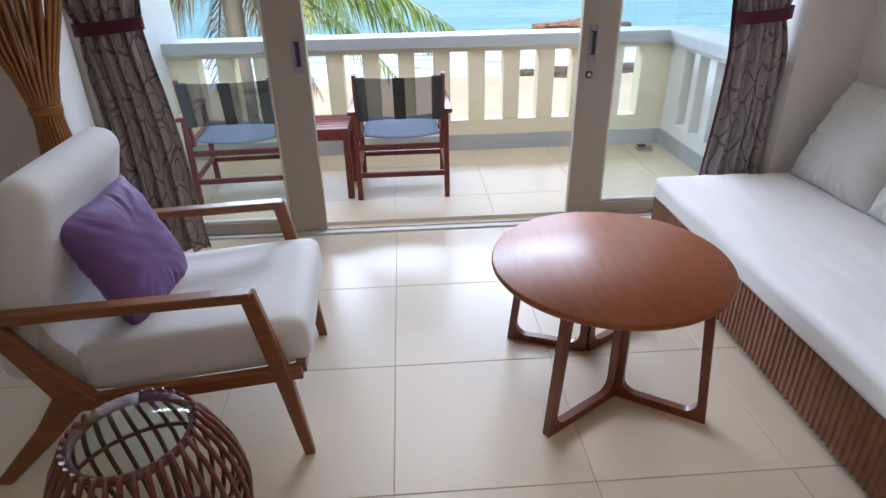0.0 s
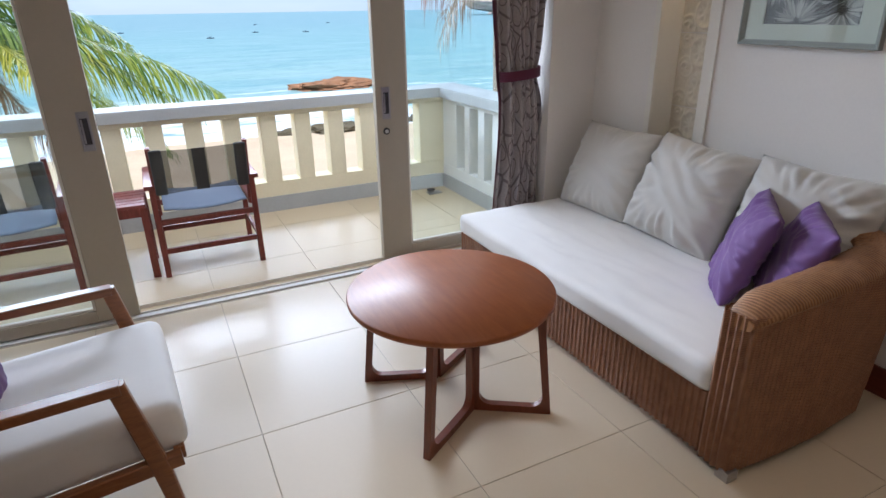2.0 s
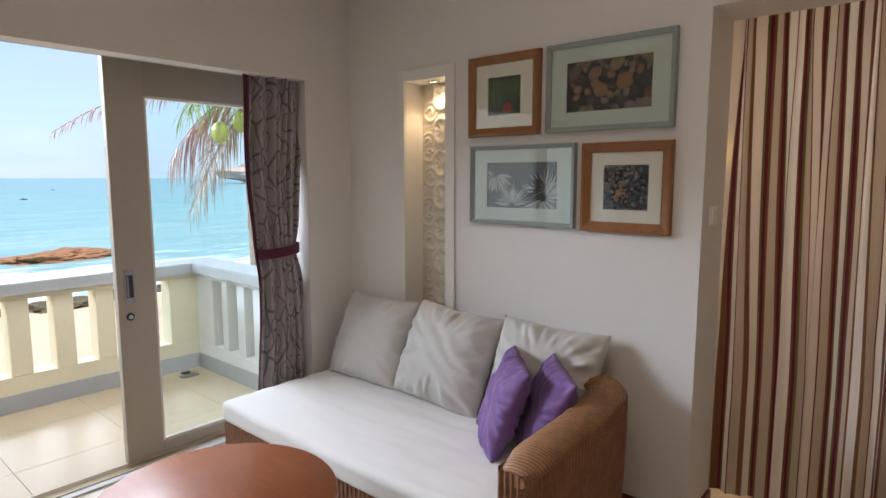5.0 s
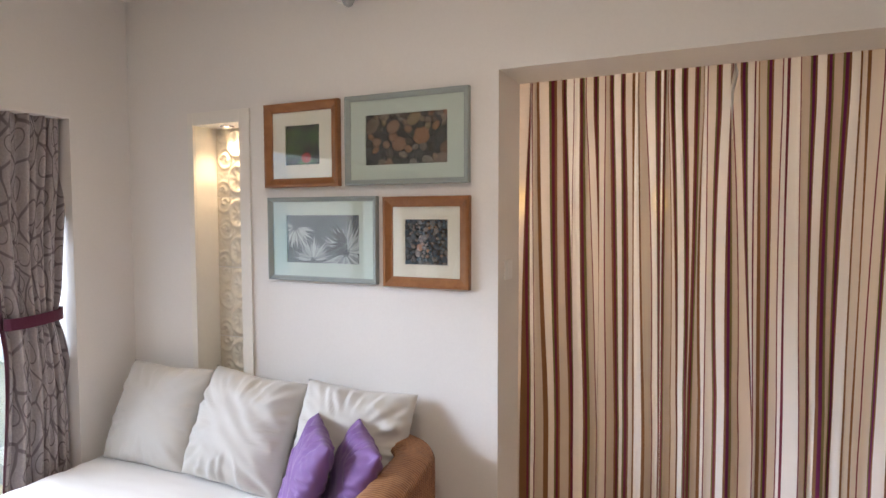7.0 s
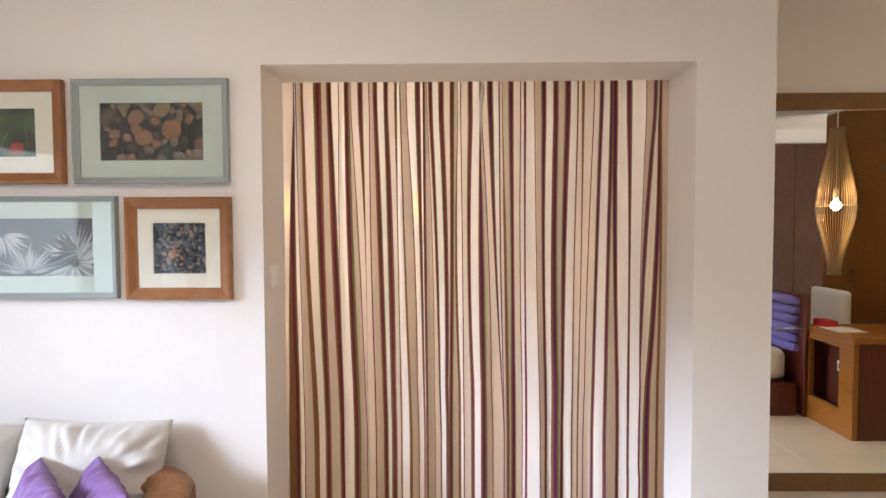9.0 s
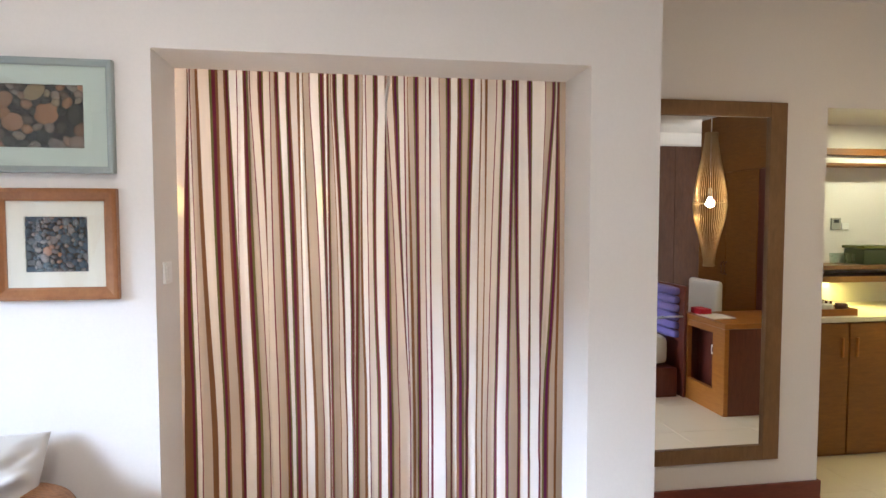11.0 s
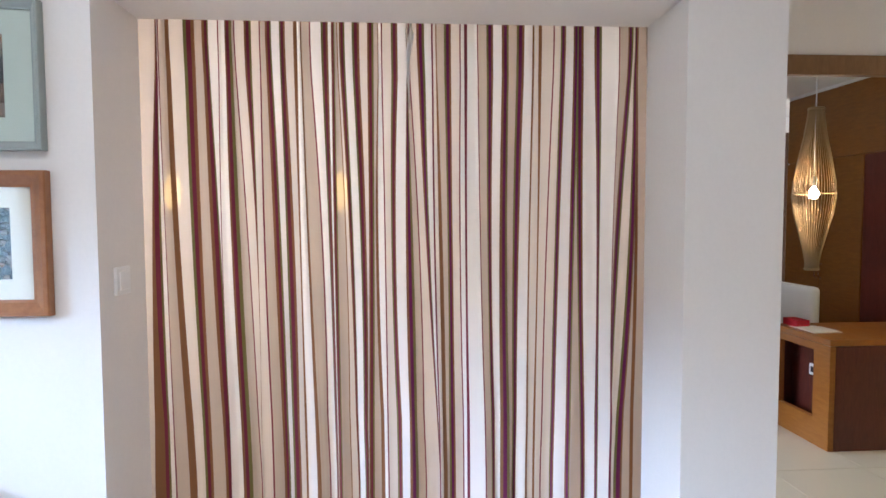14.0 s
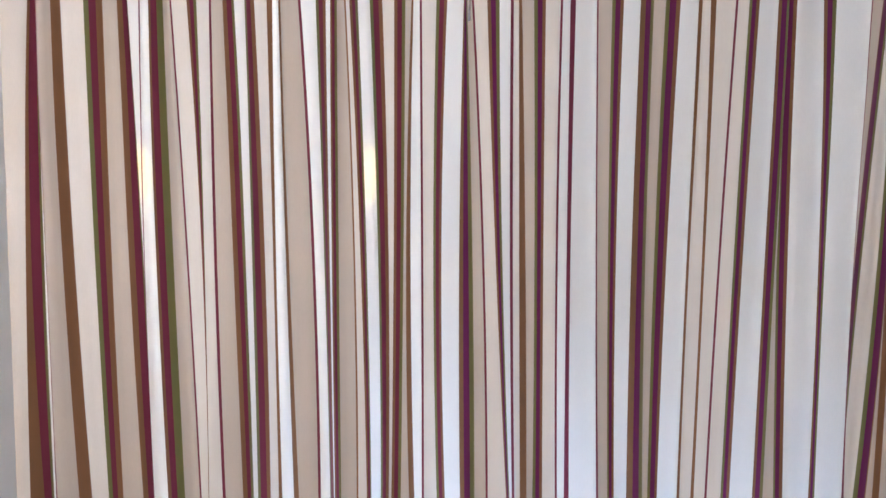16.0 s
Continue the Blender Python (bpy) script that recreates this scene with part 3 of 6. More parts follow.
# ---- curtains beside the doors ----
def tied_curtain(cx, y, half_top, half_tie, half_bot, tie_z, lean, label, seed):
    e = thing("curtain", (cx, y, 0.02), label, "curtain", "leaf-patterned door curtains")
    rnd = random.Random(seed)
    ph = [rnd.uniform(0, 6.3) for _ in range(4)]

    def width(z):
        if z > tie_z:
            k = (z - tie_z) / (HEAD - tie_z)
            return half_tie + (half_top - half_tie) * min(1, k * 1.5) ** 0.7
        k = (tie_z - z) / tie_z
        return half_tie + (half_bot - half_tie) * k ** 0.8

    def place(u, v):
        z = 0.025 + v * (HEAD + 0.03 - 0.025)
        w = width(z)
        s = u * 2 - 1
        fold = math.sin(s * 15 + ph[0] + 0.3 * math.sin(z * 3 + ph[1])) * 0.5 + math.sin(s * 27 + ph[2] + z * 0.8) * 0.3
        depth = 0.046 * (0.6 + 0.4 * w / half_top)
        shift = lean * max(0.0, tie_z - z) / tie_z
        bulge = 0.03 * math.exp(-((z - tie_z) / 0.1) ** 2)
        return Vector((cx + shift + s * w + 0.012 * math.sin(z * 5 + ph[3]), y + fold * depth - (1 - s * s) * 0.03 + bulge * (s * s), z))

    bm = bmesh.new()
    grid(bm, 110, 60, place, uv=lambda a, b: (a * 0.8, b * 2.1))
    ob = part("cloth", bm, LEAFC, e)
    md = ob.modifiers.new("thickness", "SOLIDIFY")
    md.thickness = 0.003
    bm = bmesh.new()
    ring = []
    for j in range(28):
        a = 2 * math.pi * j / 28
        ring.append((cx + math.cos(a) * (half_tie + 0.012), y - 0.012 + math.sin(a) * 0.062, tie_z + 0.012 * math.cos(a)))
    sweep(bm, ring, 0.006, 0.055, close=True)
    part("tie_band", bm, PLUM, e, "plum cloth tie-back band")
    if cx < 0:
        return e
    bm = bmesh.new()
    edge = -1

    def hem(u, v):
        q = place(0.0 if edge < 0 else 1.0, v)
        return q + Vector((edge * (u - 0.1) * 0.035 * (0.4 + v), -0.004 - 0.02 * u, 0))
    grid(bm, 3, 40, hem)
    ob = part("border", bm, PLUM, e, "dark plum border strip")
    md = ob.modifiers.new("thickness", "SOLIDIFY")
    md.thickness = 0.003
    return e


tied_curtain(1.66, 2.80, 0.17, 0.12, 0.19, 1.115, 0.02, "taupe leaf-patterned curtain tied with a plum band", 3)
tied_curtain(-1.34, 2.80, 0.25, 0.14, 0.2, 1.14, 0.05, "taupe leaf-patterned curtain tied back, spreading on the floor", 8)

# ---- coffee table ----
table = thing("coffee_table", (0.615, 1.65, 0.0), "round cherry-stained wooden coffee table with open bent legs", "table")
TZ, TR, TCX, TCY = 0.478, 0.398, 0.624, 1.645
bm = bmesh.new()
lathe(bm, ((TR - 0.03, TZ - 0.028), (TR - 0.006, TZ - 0.026), (TR, TZ - 0.018), (TR, TZ - 0.006), (TR - 0.005, TZ), (0.001, TZ)), TCX, TCY, 96)
part("tabletop", bm, TABLEW, table, "glossy reddish round top")


def flat_leg(foot, post):
    """Leg frame of rectangular section, all in one upright plane."""
    f, p = Vector(foot), Vector(post)
    d = (p - f).normalized()
    n = d.cross(Vector((0, 0, 1)))
    span = (p - f).length
    # outline in (along, height): outer boundary and inner hole
    hole = []
    x0, x1, y0, y1, r = 0.03, span - 0.028, 0.03, TZ - 0.03, 0.045
    for cx, cy, a0 in ((x1 - r, y0 + r, -90),):
        hole += [(cx + r * math.cos(radians(a0 + 15 * k)), cy + r * math.sin(radians(a0 + 15 * k))) for k in range(7)]
    hole += [(x1, y1), (0.072, y1)]
    lx = x0 + (0.072 - x0) * (r / (y1 - y0))
    hole += [(lx + 0.0 + (r * (1 - math.cos(radians(90 * k / 6)))) * 0.9, y0 + r * (1 - math.sin(radians(90 * k / 6)))) for k in range(7)]
    out = [(span, 0.0)] * 7 + [(span, TZ - 0.027), (0.042, TZ - 0.027)] + [(0.0, 0.0)] * 7
    bm = bmesh.new()
    rows = []
    for s in (-0.014, 0.014):
        ho = [bm.verts.new(f + d * a + n * s + Vector((0, 0, b))) for a, b in hole]
        oo, last = [], None
        for q in out:
            if last is None or q != last[0]:
                last = (q, bm.verts.new(f + d * q[0] + n * s + Vector((0, 0, q[1]))))
            oo.append(last[1])
        rows.append((ho, oo))
    k = len(hole)
    for (ho, oo), flip in zip(rows, (False, True)):
        for i in range(k):
            j = (i + 1) % k
            vs = [ho[i], ho[j], oo[j], oo[i]]
            vs = [v for q, v in enumerate(vs) if v not in vs[:q]]
            if len(vs) >= 3:
                bm.faces.new(vs[::-1] if flip else vs)
    for a, b in ((rows[0][0], rows[1][0]), (rows[0][1], rows[1][1])):
        for i in range(k):
            j = (i + 1) % k
            if a[i] is not a[j]:
                bm.faces.new((a[i], a[j], b[j], b[i]))
    bmesh.ops.bevel(bm, geom=[e for e in bm.edges if len(e.link_faces) == 2 and e.calc_face_angle(0) > 0.6], offset=0.003, segments=1, affect="EDGES")
    return bm


PA, PB = (0.649, 1.52, 0), (0.622, 1.775, 0)
for f, p in (((0.364, 1.335, 0), PA), ((0.905, 1.352, 0), PA), ((0.332, 1.893, 0), PB), ((0.9, 1.95, 0), PB)):
    part("leg", flat_leg(f, p), TABLELEG, table, "dark cherry bent leg frame")

# ---- armchair ----
AY0, AY1 = 1.305, 1.955
arm = thing("armchair", (-0.85, 1.63, 0.0), "teak armchair with cream upholstered seat and back", "armchair")
for ay in (AY0, AY1):
    bm = bmesh.new()
    sweep(bm, [(-1.2, ay, 0.575), (-0.485, ay, 0.592)], 0.045, 0.03, up=(0, 0, 1))
    part("armrest", bm, CHAIRW, arm)
    bm = bmesh.new()
    sweep(bm, [(-0.495, ay, 0.6), (-0.435, ay, 0.3), (-0.395, ay, 0.0)], 0.032, 0.046, up=(1, 0, 0), taper=(0.95, 1.05, 0.72))
    part("front_leg", bm, CHAIRW, arm)
    bm = bmesh.new()
    sweep(bm, [(-1.19, ay, 0.6), (-1.09, ay, 0.42), (-1.0, ay, 0.27)], 0.032, 0.07, up=(1, 0, 0), taper=(0.75, 0.95, 1.35))
    part("back_post", bm, CHAIRW, arm)
    bm = bmesh.new()
    sweep(bm, [(-1.03, ay, 0.30), (-1.13, ay, 0.18), (-1.31, ay, 0.0)], 0.032, 0.065, up=(1, 0, 0), taper=(1.3, 0.95, 0.6))
    part("rear_leg", bm, CHAIRW, arm)
    bm = bmesh.new()
    sweep(bm, [(-1.06, ay, 0.275), (-0.38, ay, 0.325)], 0.03, 0.045, up=(0, 0, 1))
    part("side_rail", bm, CHAIRW, arm)
part("front_rail", boxes((-0.40, -0.37, AY0 + 0.015, AY1 - 0.015, 0.305, 0.345), bev=0.003), CHAIRW, arm)
part("back_rail", boxes((-1.06, -1.03, AY0 + 0.015, AY1 - 0.015, 0.26, 0.31), bev=0.003), CHAIRW, arm)


def cushion(bm, m, lx, ly, lz, r=0.035, n=22, puff=0.015, seed=0, wrinkle=0.0):
    """A soft block lx by ly by lz with rounded edges, centred, put at m."""
    b2 = bmesh.new()
    bmesh.ops.create_cube(b2, size=1)
    bmesh.ops.subdivide_edges(b2, edges=b2.edges[:], cuts=n, use_grid_fill=True)
    hx, hy, hz = lx / 2, ly / 2, lz / 2
    for v in b2.verts:
        q = Vector((v.co.x * lx, v.co.y * ly, v.co.z * lz))
        # spread the points to the rims so that the rounding gets enough of them
        c = Vector((max(-hx + r, min(hx - r, q.x)), max(-hy + r, min(hy - r, q.y)), max(-hz + r, min(hz - r, q.z))))
        d = q - c
        if d.length > 1e-6:
            q = c + d.normalized() * r
        k = (1 - min(1, abs(q.x) / hx) ** 4) * (1 - min(1, abs(q.y) / hy) ** 4)
        q.z += (puff if v.co.z > 0.2 else (-puff * 0.3 if v.co.z < -0.2 else 0)) * k
        if wrinkle:
            w = noise.noise((q.x * 9 + seed, q.y * 3.0, q.z * 5)) + 0.5 * noise.noise((q.x * 24 + seed, q.y * 9, q.z * 11))
            q.z += wrinkle * w * (1 if v.co.z > 0 else 0.3)
        v.co = q
    for f in b2.faces:
        f.smooth = True
    join(bm, b2, m)
    return bm


bm = cushion(bmesh.new(), pose(-0.685, 1.63, 0.375, 0, -4, 0), 0.66, 0.60, 0.15, 0.04, puff=0.012)
part("seat_cushion", bm, CREAM, arm, "cream upholstered seat")
bm = cushion(bmesh.new(), pose(-1.09, 1.63, 0.628, 0, -74, 0), 0.62, 0.60, 0.125, 0.06, puff=0.012)
part("back_cushion", bm, CREAM, arm, "cream upholstered backrest with rounded corners")
# covered shell that curves from under the seat up behind the back
outline = [(-0.41, 0.325), (-0.86, 0.285)]
for k in range(8):
    a = radians(90 * k / 7)
    outline.append((-0.93 - 0.19 * math.sin(a), 0.47 - 0.185 * math.cos(a)))
outline += [(-1.17, 0.68), (-1.11, 0.68), (-1.06, 0.46), (-0.98, 0.36), (-0.41, 0.36)]
bm = bmesh.new()
rims = [[bm.verts.new((x, y, z)) for x, z in outline] for y in (1.348, 1.912)]
bm.faces.new(rims[0]), bm.faces.new(rims[1][::-1])
for k in range(len(outline)):
    q = (k + 1) % len(outline)
    bm.faces.new((rims[0][q], rims[0][k], rims[1][k], rims[1][q]))
bmesh.ops.bevel(bm, geom=[e for e in bm.edges if abs(e.verts[0].co.y - e.verts[1].co.y) < 0.01], offset=0.015, segments=2, affect="EDGES")
part("shell", bm, CREAM, arm, "cream covered shell under seat and back")
arm.rotation_euler.z = radians(3)
arm.location.x -= 0.015


# ---- pillows ----
def pillow(name, m, w, h, fat, mat, label, seed, wr=1.0, group=""):
    n = 48
    rnd = random.Random(seed)
    kx = [rnd.uniform(0, 20) for _ in range(4)]
    bm = bmesh.new()
    for s in (1, -1):
        def place(u, v):
            a, b = u * 2 - 1, v * 2 - 1
            e = max(0.0, (1 - abs(a) ** 3.2)) * max(0.0, (1 - abs(b) ** 3.2))
            z = s * fat * 0.5 * e ** 0.55
            pull = 1 - 0.085 * (1 - abs(a * b)) * (abs(a) ** 6 + abs(b) ** 6) * 0.8
            rim = min(1 - abs(a), 1 - abs(b))
            # creases running in from the seams and corners
            ang = math.atan2(b, a)
            cr = noise.noise((ang * 8.0 + kx[0], (abs(a) + abs(b)) * 1.2, kx[1] + s)) * max(0, 1 - rim * 1.5)
            fold = noise.noise((a * 2.2 + kx[2], b * 5 + a * 3 + kx[3], s * 2.0))
            z += s * wr * (0.027 * cr + 0.0085 * fold) * min(1, rim * 7)
            sag = -0.02 * (1 - b) * 0.5 * (1 - a * a)
            return Vector((a * w / 2 * pull, b * h / 2 * pull + sag * 0.4, z))
        grid(bm, n, n, place)
    bmesh.ops.remove_doubles(bm, verts=bm.verts[:], dist=0.0004)
    bm.transform(m)
    return solid(name, bm, mat, label, "pillow", group=group)


# ---- sofa ----
SX0, SX1, SY0, SY1 = 1.2, 2.115, 0.79, 2.66
sofa = thing("daybed_sofa", (1.65, 1.7, 0.0), "woven brown rattan daybed sofa with a cream mattress", "sofa")


def ribbed(bm, pts, heights, z0, pitch_r=0.027, deep=0.016, flare=0.0):
    """Upright woven ribs along a ground line pts, up to heights."""
    pts = [Vector((*p, 0)) for p in pts]
    run = [0.0]
    for a, b in zip(pts, pts[1:]):
        run.append(run[-1] + (b - a).length)
    n = max(2, int(run[-1] / pitch_r)) * 6
    cols = []
    for i in range(n + 1):
        s = run[-1] * i / n
        k = max(q for q in range(len(run) - 1) if run[q] <= s + 1e-9)
        f = (s - run[k]) / (run[k + 1] - run[k])
        p = pts[k].lerp(pts[k + 1], f)
        d0 = (pts[k + 1] - pts[k]).normalized()
        nrm = Vector((d0.y, -d0.x, 0))
        h = heights[k] + (heights[k + 1] - heights[k]) * f
        off = nrm * deep * math.sin(math.pi * s / pitch_r) ** 2
        cols.append([bm.verts.new(p + off + nrm * flare * min(1.0, s / 0.35) * math.sin(1.9 * j / 4) + Vector((0, 0, z0 + (h - z0) * j / 4))) for j in range(5)])
    for a, b in zip(cols, cols[1:]):
        for j in range(4):
            bm.faces.new((a[j], b[j], b[j + 1], a[j + 1])).smooth = True
    return bm


bm = bmesh.new()
box(bm, SX0 + 0.006, SX1, SY0 + 0.12, SY1 - 0.006, 0.035, 0.27)
ribbed(bm, [(SX1, SY1), (SX0, SY1), (SX0, SY0 + 0.1)][::-1], [0.272] * 3, 0.032)
part("base", bm, RATTAN, sofa, "woven rattan base with upright ribs")
# arm: near end panel that curves round into the wall side
line = [(SX0, SY0 + 0.115), (SX0, SY0 + 0.02), (SX0 + 0.02, SY0)]
line += [(SX0 + 0.2, SY0 - 0.012), (SX0 + 0.42, SY0 - 0.015), (SX0 + 0.62, SY0)]
for k in range(1, 8):
    a = radians(90 * k / 7)
    line.append((SX0 + 0.66 + 0.21 * math.sin(a), SY0 + 0.24 * (1 - math.cos(a))))
hts = [0.60, 0.605, 0.61, 0.62, 0.635, 0.65] + [0.655] * 7
bm = bmesh.new()
ribbed(bm, line[:3], hts[:3], 0.03, 0.024, 0.011)
ribbed(bm, line[2:], hts[2:], 0.03, 0.02, 0.003, 0.02)
part("arm_outside", bm, RATTAN, sofa, "woven rattan end panel")
inner = [(SX0 + 0.005, SY0 + 0.115), (SX0 + 0.2, SY0 + 0.105), (SX0 + 0.42, SY0 + 0.1), (SX0 + 0.6, SY0 + 0.115)]
for k in range(1, 8):
    a = radians(90 * k / 7)
    inner.append((SX0 + 0.6 + 0.2 * math.sin(a), SY0 + 0.115 + 0.18 * (1 - math.cos(a))))
bm = bmesh.new()
ribbed(bm, inner[::-1], [0.655] * 7 + [0.65, 0.635, 0.62, 0.603], 0.25, 0.02, 0.003)
part("arm_inside", bm, RATTAN, sofa, "woven rattan inner face of the end panel")
bm = bmesh.new()
outer_top = [(SX0 - 0.004, SY0 + 0.06, 0.605), (SX0 + 0.2, SY0 + 0.046, 0.622), (SX0 + 0.42, SY0 + 0.042, 0.637), (SX0 + 0.61, SY0 + 0.057, 0.652)]
for k in range(1, 8):
    a = radians(90 * k / 7)
    outer_top.append((SX0 + 0.63 + 0.2 * math.sin(a), SY0 + 0.055 + 0.2 * (1 - math.cos(a)), 0.657))
sm = []
for i in range(len(outer_top) - 1):
    for k in range(6):
        sm.append(Vector(outer_top[i]).lerp(Vector(outer_top[i + 1]), k / 6))
sm.append(Vector(outer_top[-1]))
# a rounded woven roll, ridged along its length
ring_n, rows_r = 14, []
for i, p in enumerate(sm):
    d = (sm[min(i + 1, len(sm) - 1)] - sm[max(i - 1, 0)]).normalized()
    s = d.cross(Vector((0, 0, 1))).normalized()
    rr = (1 + 0.03 * (i % 2)) * min(1, 0.55 + 0.15 * i) ** 0.6
    p = p - Vector((0, 0, 0.028 * max(0, 1 - i / 4)))
    rows_r.append([bm.verts.new(p + s * math.cos(2 * math.pi * j / ring_n) * 0.078 * rr + Vector((0, 0, 0.034 * rr * math.sin(2 * math.pi * j / ring_n)))) for j in range(ring_n)])
for a, b in zip(rows_r, rows_r[1:]):
    for j in range(ring_n):
        bm.faces.new((a[j], a[(j + 1) % ring_n], b[(j + 1) % ring_n], b[j])).smooth = True
bm.faces.new(rows_r[0][::-1]), bm.faces.new(rows_r[-1])
part("arm_roll", bm, RATTAN_ROLL, sofa, "rounded woven top edge")
for fx, fy in ((SX0 + 0.02, SY0 + 0.012), (SX0 + 0.05, SY1 - 0.06), (SX1 - 0.1, SY1 - 0.06), (SX1 - 0.2, SY0 + 0.1)):
    part("foot", boxes((fx - 0.025, fx + 0.025, fy - 0.025, fy + 0.025, 0, 0.04), bev=0.003), STEEL, sofa, "short grey metal foot")
bm = cushion(bmesh.new(), pose((SX0 + 2.06) / 2 - 0.002, (0.905 + SY1) / 2, 0.325, 0, 0, 0), 2.06 - SX0 + 0.02, SY1 - 0.905 + 0.01, 0.115, 0.035, n=44, puff=0.012, seed=5, wrinkle=0.009)
part("mattress", bm, CREAM, sofa, "cream cotton mattress with creases")



def plane(c, h, v):
    """Pose of a flat thing centred at c whose width runs along h and height along v."""
    x = Vector(h).normalized()
    n = x.cross(Vector(v)).normalized()
    y = n.cross(x)
    m = Matrix((x, y, n)).transposed().to_4x4()
    m.translation = c
    return m


pillow("back_pillow", plane((1.965, 2.33, 0.615), (0.03, -1, 0.0), (0.2, 0, 0.44)), 0.55, 0.5, 0.18, PILLOW, "square cream pillow standing against the wall", 1, 0.9, "cream back pillows")
pillow("back_pillow", plane((1.955, 1.76, 0.625), (0.0, -1, -0.06), (0.2, 0, 0.44)), 0.56, 0.51, 0.22, PILLOW, "square cream pillow with deep side creases", 2, 1.3, "cream back pillows")
pillow("back_pillow", plane((1.97, 1.2, 0.63), (0.06, -1, -0.03), (0.2, 0, 0.46)), 0.54, 0.5, 0.19, PILLOW, "square cream pillow leaning in the sofa corner", 3, 1.4, "cream back pillows")
pillow("throw_pillow", plane((1.73, 1.25, 0.578), (-0.28, -0.25, -0.01), (0.17, -0.03, 0.355)), 0.39, 0.41, 0.125, PURPLE, "purple throw pillow leaning on the sofa arm", 4, 1.2, "purple throw pillows")
pillow("throw_pillow", plane((1.77, 1.07, 0.572), (-0.28, -0.26, -0.02), (0.17, -0.03, 0.355)), 0.39, 0.41, 0.125, PURPLE, "purple throw pillow tucked into the sofa corner", 6, 1.1, "purple throw pillows")
pillow("armchair_pillow", plane((-0.92, 1.62, 0.602), (0.082, 0.996, 0.019), (-0.382, 0.014, 0.924)), 0.385, 0.385, 0.14, PURPLE, "square purple pillow on the cream armchair", 7, 0.45)

# ---- striped curtain in the doorway ----
# stripes from the window side on: W a striped band, B a brown one, L a thin line; where they run, in mm along the cloth,
# high up, at eye height and low down, and how wide they are
KINDS = "LBWLBWWLWLWLWWBBLWWBWWWBLWWLWLBWLLLWWWBBLWWWWLWWB"
RUN_HIGH = [43, 99, 87, 114, 138, 201, 251, 292, 331, 348, 387, 425, 451, 499, 541, 563, 589, 637, 663, 677, 693, 738, 783, 808, 821, 862, 902, 912, 952, 987, 1001, 1039, 1081, 1098, 1137, 1179, 1228, 1281, 1320, 1345, 1391, 1425, 1464, 1485, 1540, 1606, 1648, 1673, 1683]
RUN_MID = [45, 78, 88, 124, 151, 209, 266, 288, 341, 376, 403, 427, 466, 514, 547, 577, 618, 648, 666, 697, 715, 756, 782, 800, 827, 855, 908, 941, 971, 992, 1013, 1046, 1080, 1099, 1144, 1178, 1222, 1268, 1308, 1340, 1371, 1410, 1453, 1490, 1544, 1586, 1611, 1668, 1691]
RUN_LOW = [42, 73, 98, 134, 175, 226, 286, 299, 360, 396, 405, 440, 480, 522, 555, 595, 627, 657, 671, 702, 726, 757, 777, 813, 831, 870, 917, 953, 1000, 1005, 1023, 1051, 1090, 1106, 1159, 1190, 1229, 1266, 1304, 1331, 1360, 1399, 1446, 1503, 1544, 1588, 1596, 1637, 1684]
WIDE_HIGH = [4, 3, 24, 5, 10, 34, 23, 4, 20, 4, 21, 4, 18, 21, 11, 5, 4, 23, 10, 3, 18, 23, 20, 3, 4, 21, 1, 4, 24, 5, 5, 23, 4, 10, 4, 21, 24, 24, 6, 11, 5, 16, 16, 25, 24, 5, 21, 11, 11]
WIDE_MID = [4, 5, 26, 4, 13, 31, 30, 3, 26, 4, 4, 5, 23, 28, 4, 8, 4, 14, 12, 3, 13, 19, 17, 9, 4, 15, 25, 4, 12, 5, 13, 17, 4, 6, 4, 13, 28, 18, 6, 5, 5, 14, 14, 18, 10, 4, 25, 23, 12]
WIDE_LOW = [5, 12, 25, 4, 20, 27, 24, 1, 28, 4, 1, 5, 21, 25, 7, 12, 4, 11, 12, 3, 8, 15, 17, 11, 4, 17, 25, 4, 5, 4, 13, 21, 4, 9, 4, 12, 33, 12, 8, 8, 5, 13, 15, 17, 13, 7, 11, 29, 12]
# cream cloth between them, fold shading painted in: 0 lit, turned to the window, 4 beige shade, turned away, 6 pale
# half-shade, flat
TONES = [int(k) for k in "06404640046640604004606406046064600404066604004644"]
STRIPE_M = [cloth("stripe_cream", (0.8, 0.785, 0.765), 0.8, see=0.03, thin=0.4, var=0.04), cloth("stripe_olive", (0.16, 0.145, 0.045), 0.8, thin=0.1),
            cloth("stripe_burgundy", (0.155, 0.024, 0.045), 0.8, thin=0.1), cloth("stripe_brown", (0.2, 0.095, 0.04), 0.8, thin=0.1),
            cloth("cream_shaded", (0.45, 0.385, 0.325), 0.8, see=0.025, thin=0.4), cloth("stripe_purple", (0.13, 0.016, 0.07), 0.8, thin=0.1),
            cloth("cream_half_shaded", (0.61, 0.56, 0.51), 0.8, see=0.03, thin=0.4)]
bands = []
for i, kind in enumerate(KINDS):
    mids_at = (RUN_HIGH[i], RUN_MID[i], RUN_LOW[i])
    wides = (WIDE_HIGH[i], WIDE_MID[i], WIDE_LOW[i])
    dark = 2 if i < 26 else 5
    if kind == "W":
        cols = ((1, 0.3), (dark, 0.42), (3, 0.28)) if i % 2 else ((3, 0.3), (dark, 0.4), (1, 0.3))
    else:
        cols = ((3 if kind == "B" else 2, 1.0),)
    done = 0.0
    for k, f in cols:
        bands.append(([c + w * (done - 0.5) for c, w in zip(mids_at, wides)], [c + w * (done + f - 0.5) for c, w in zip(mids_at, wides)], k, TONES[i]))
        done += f
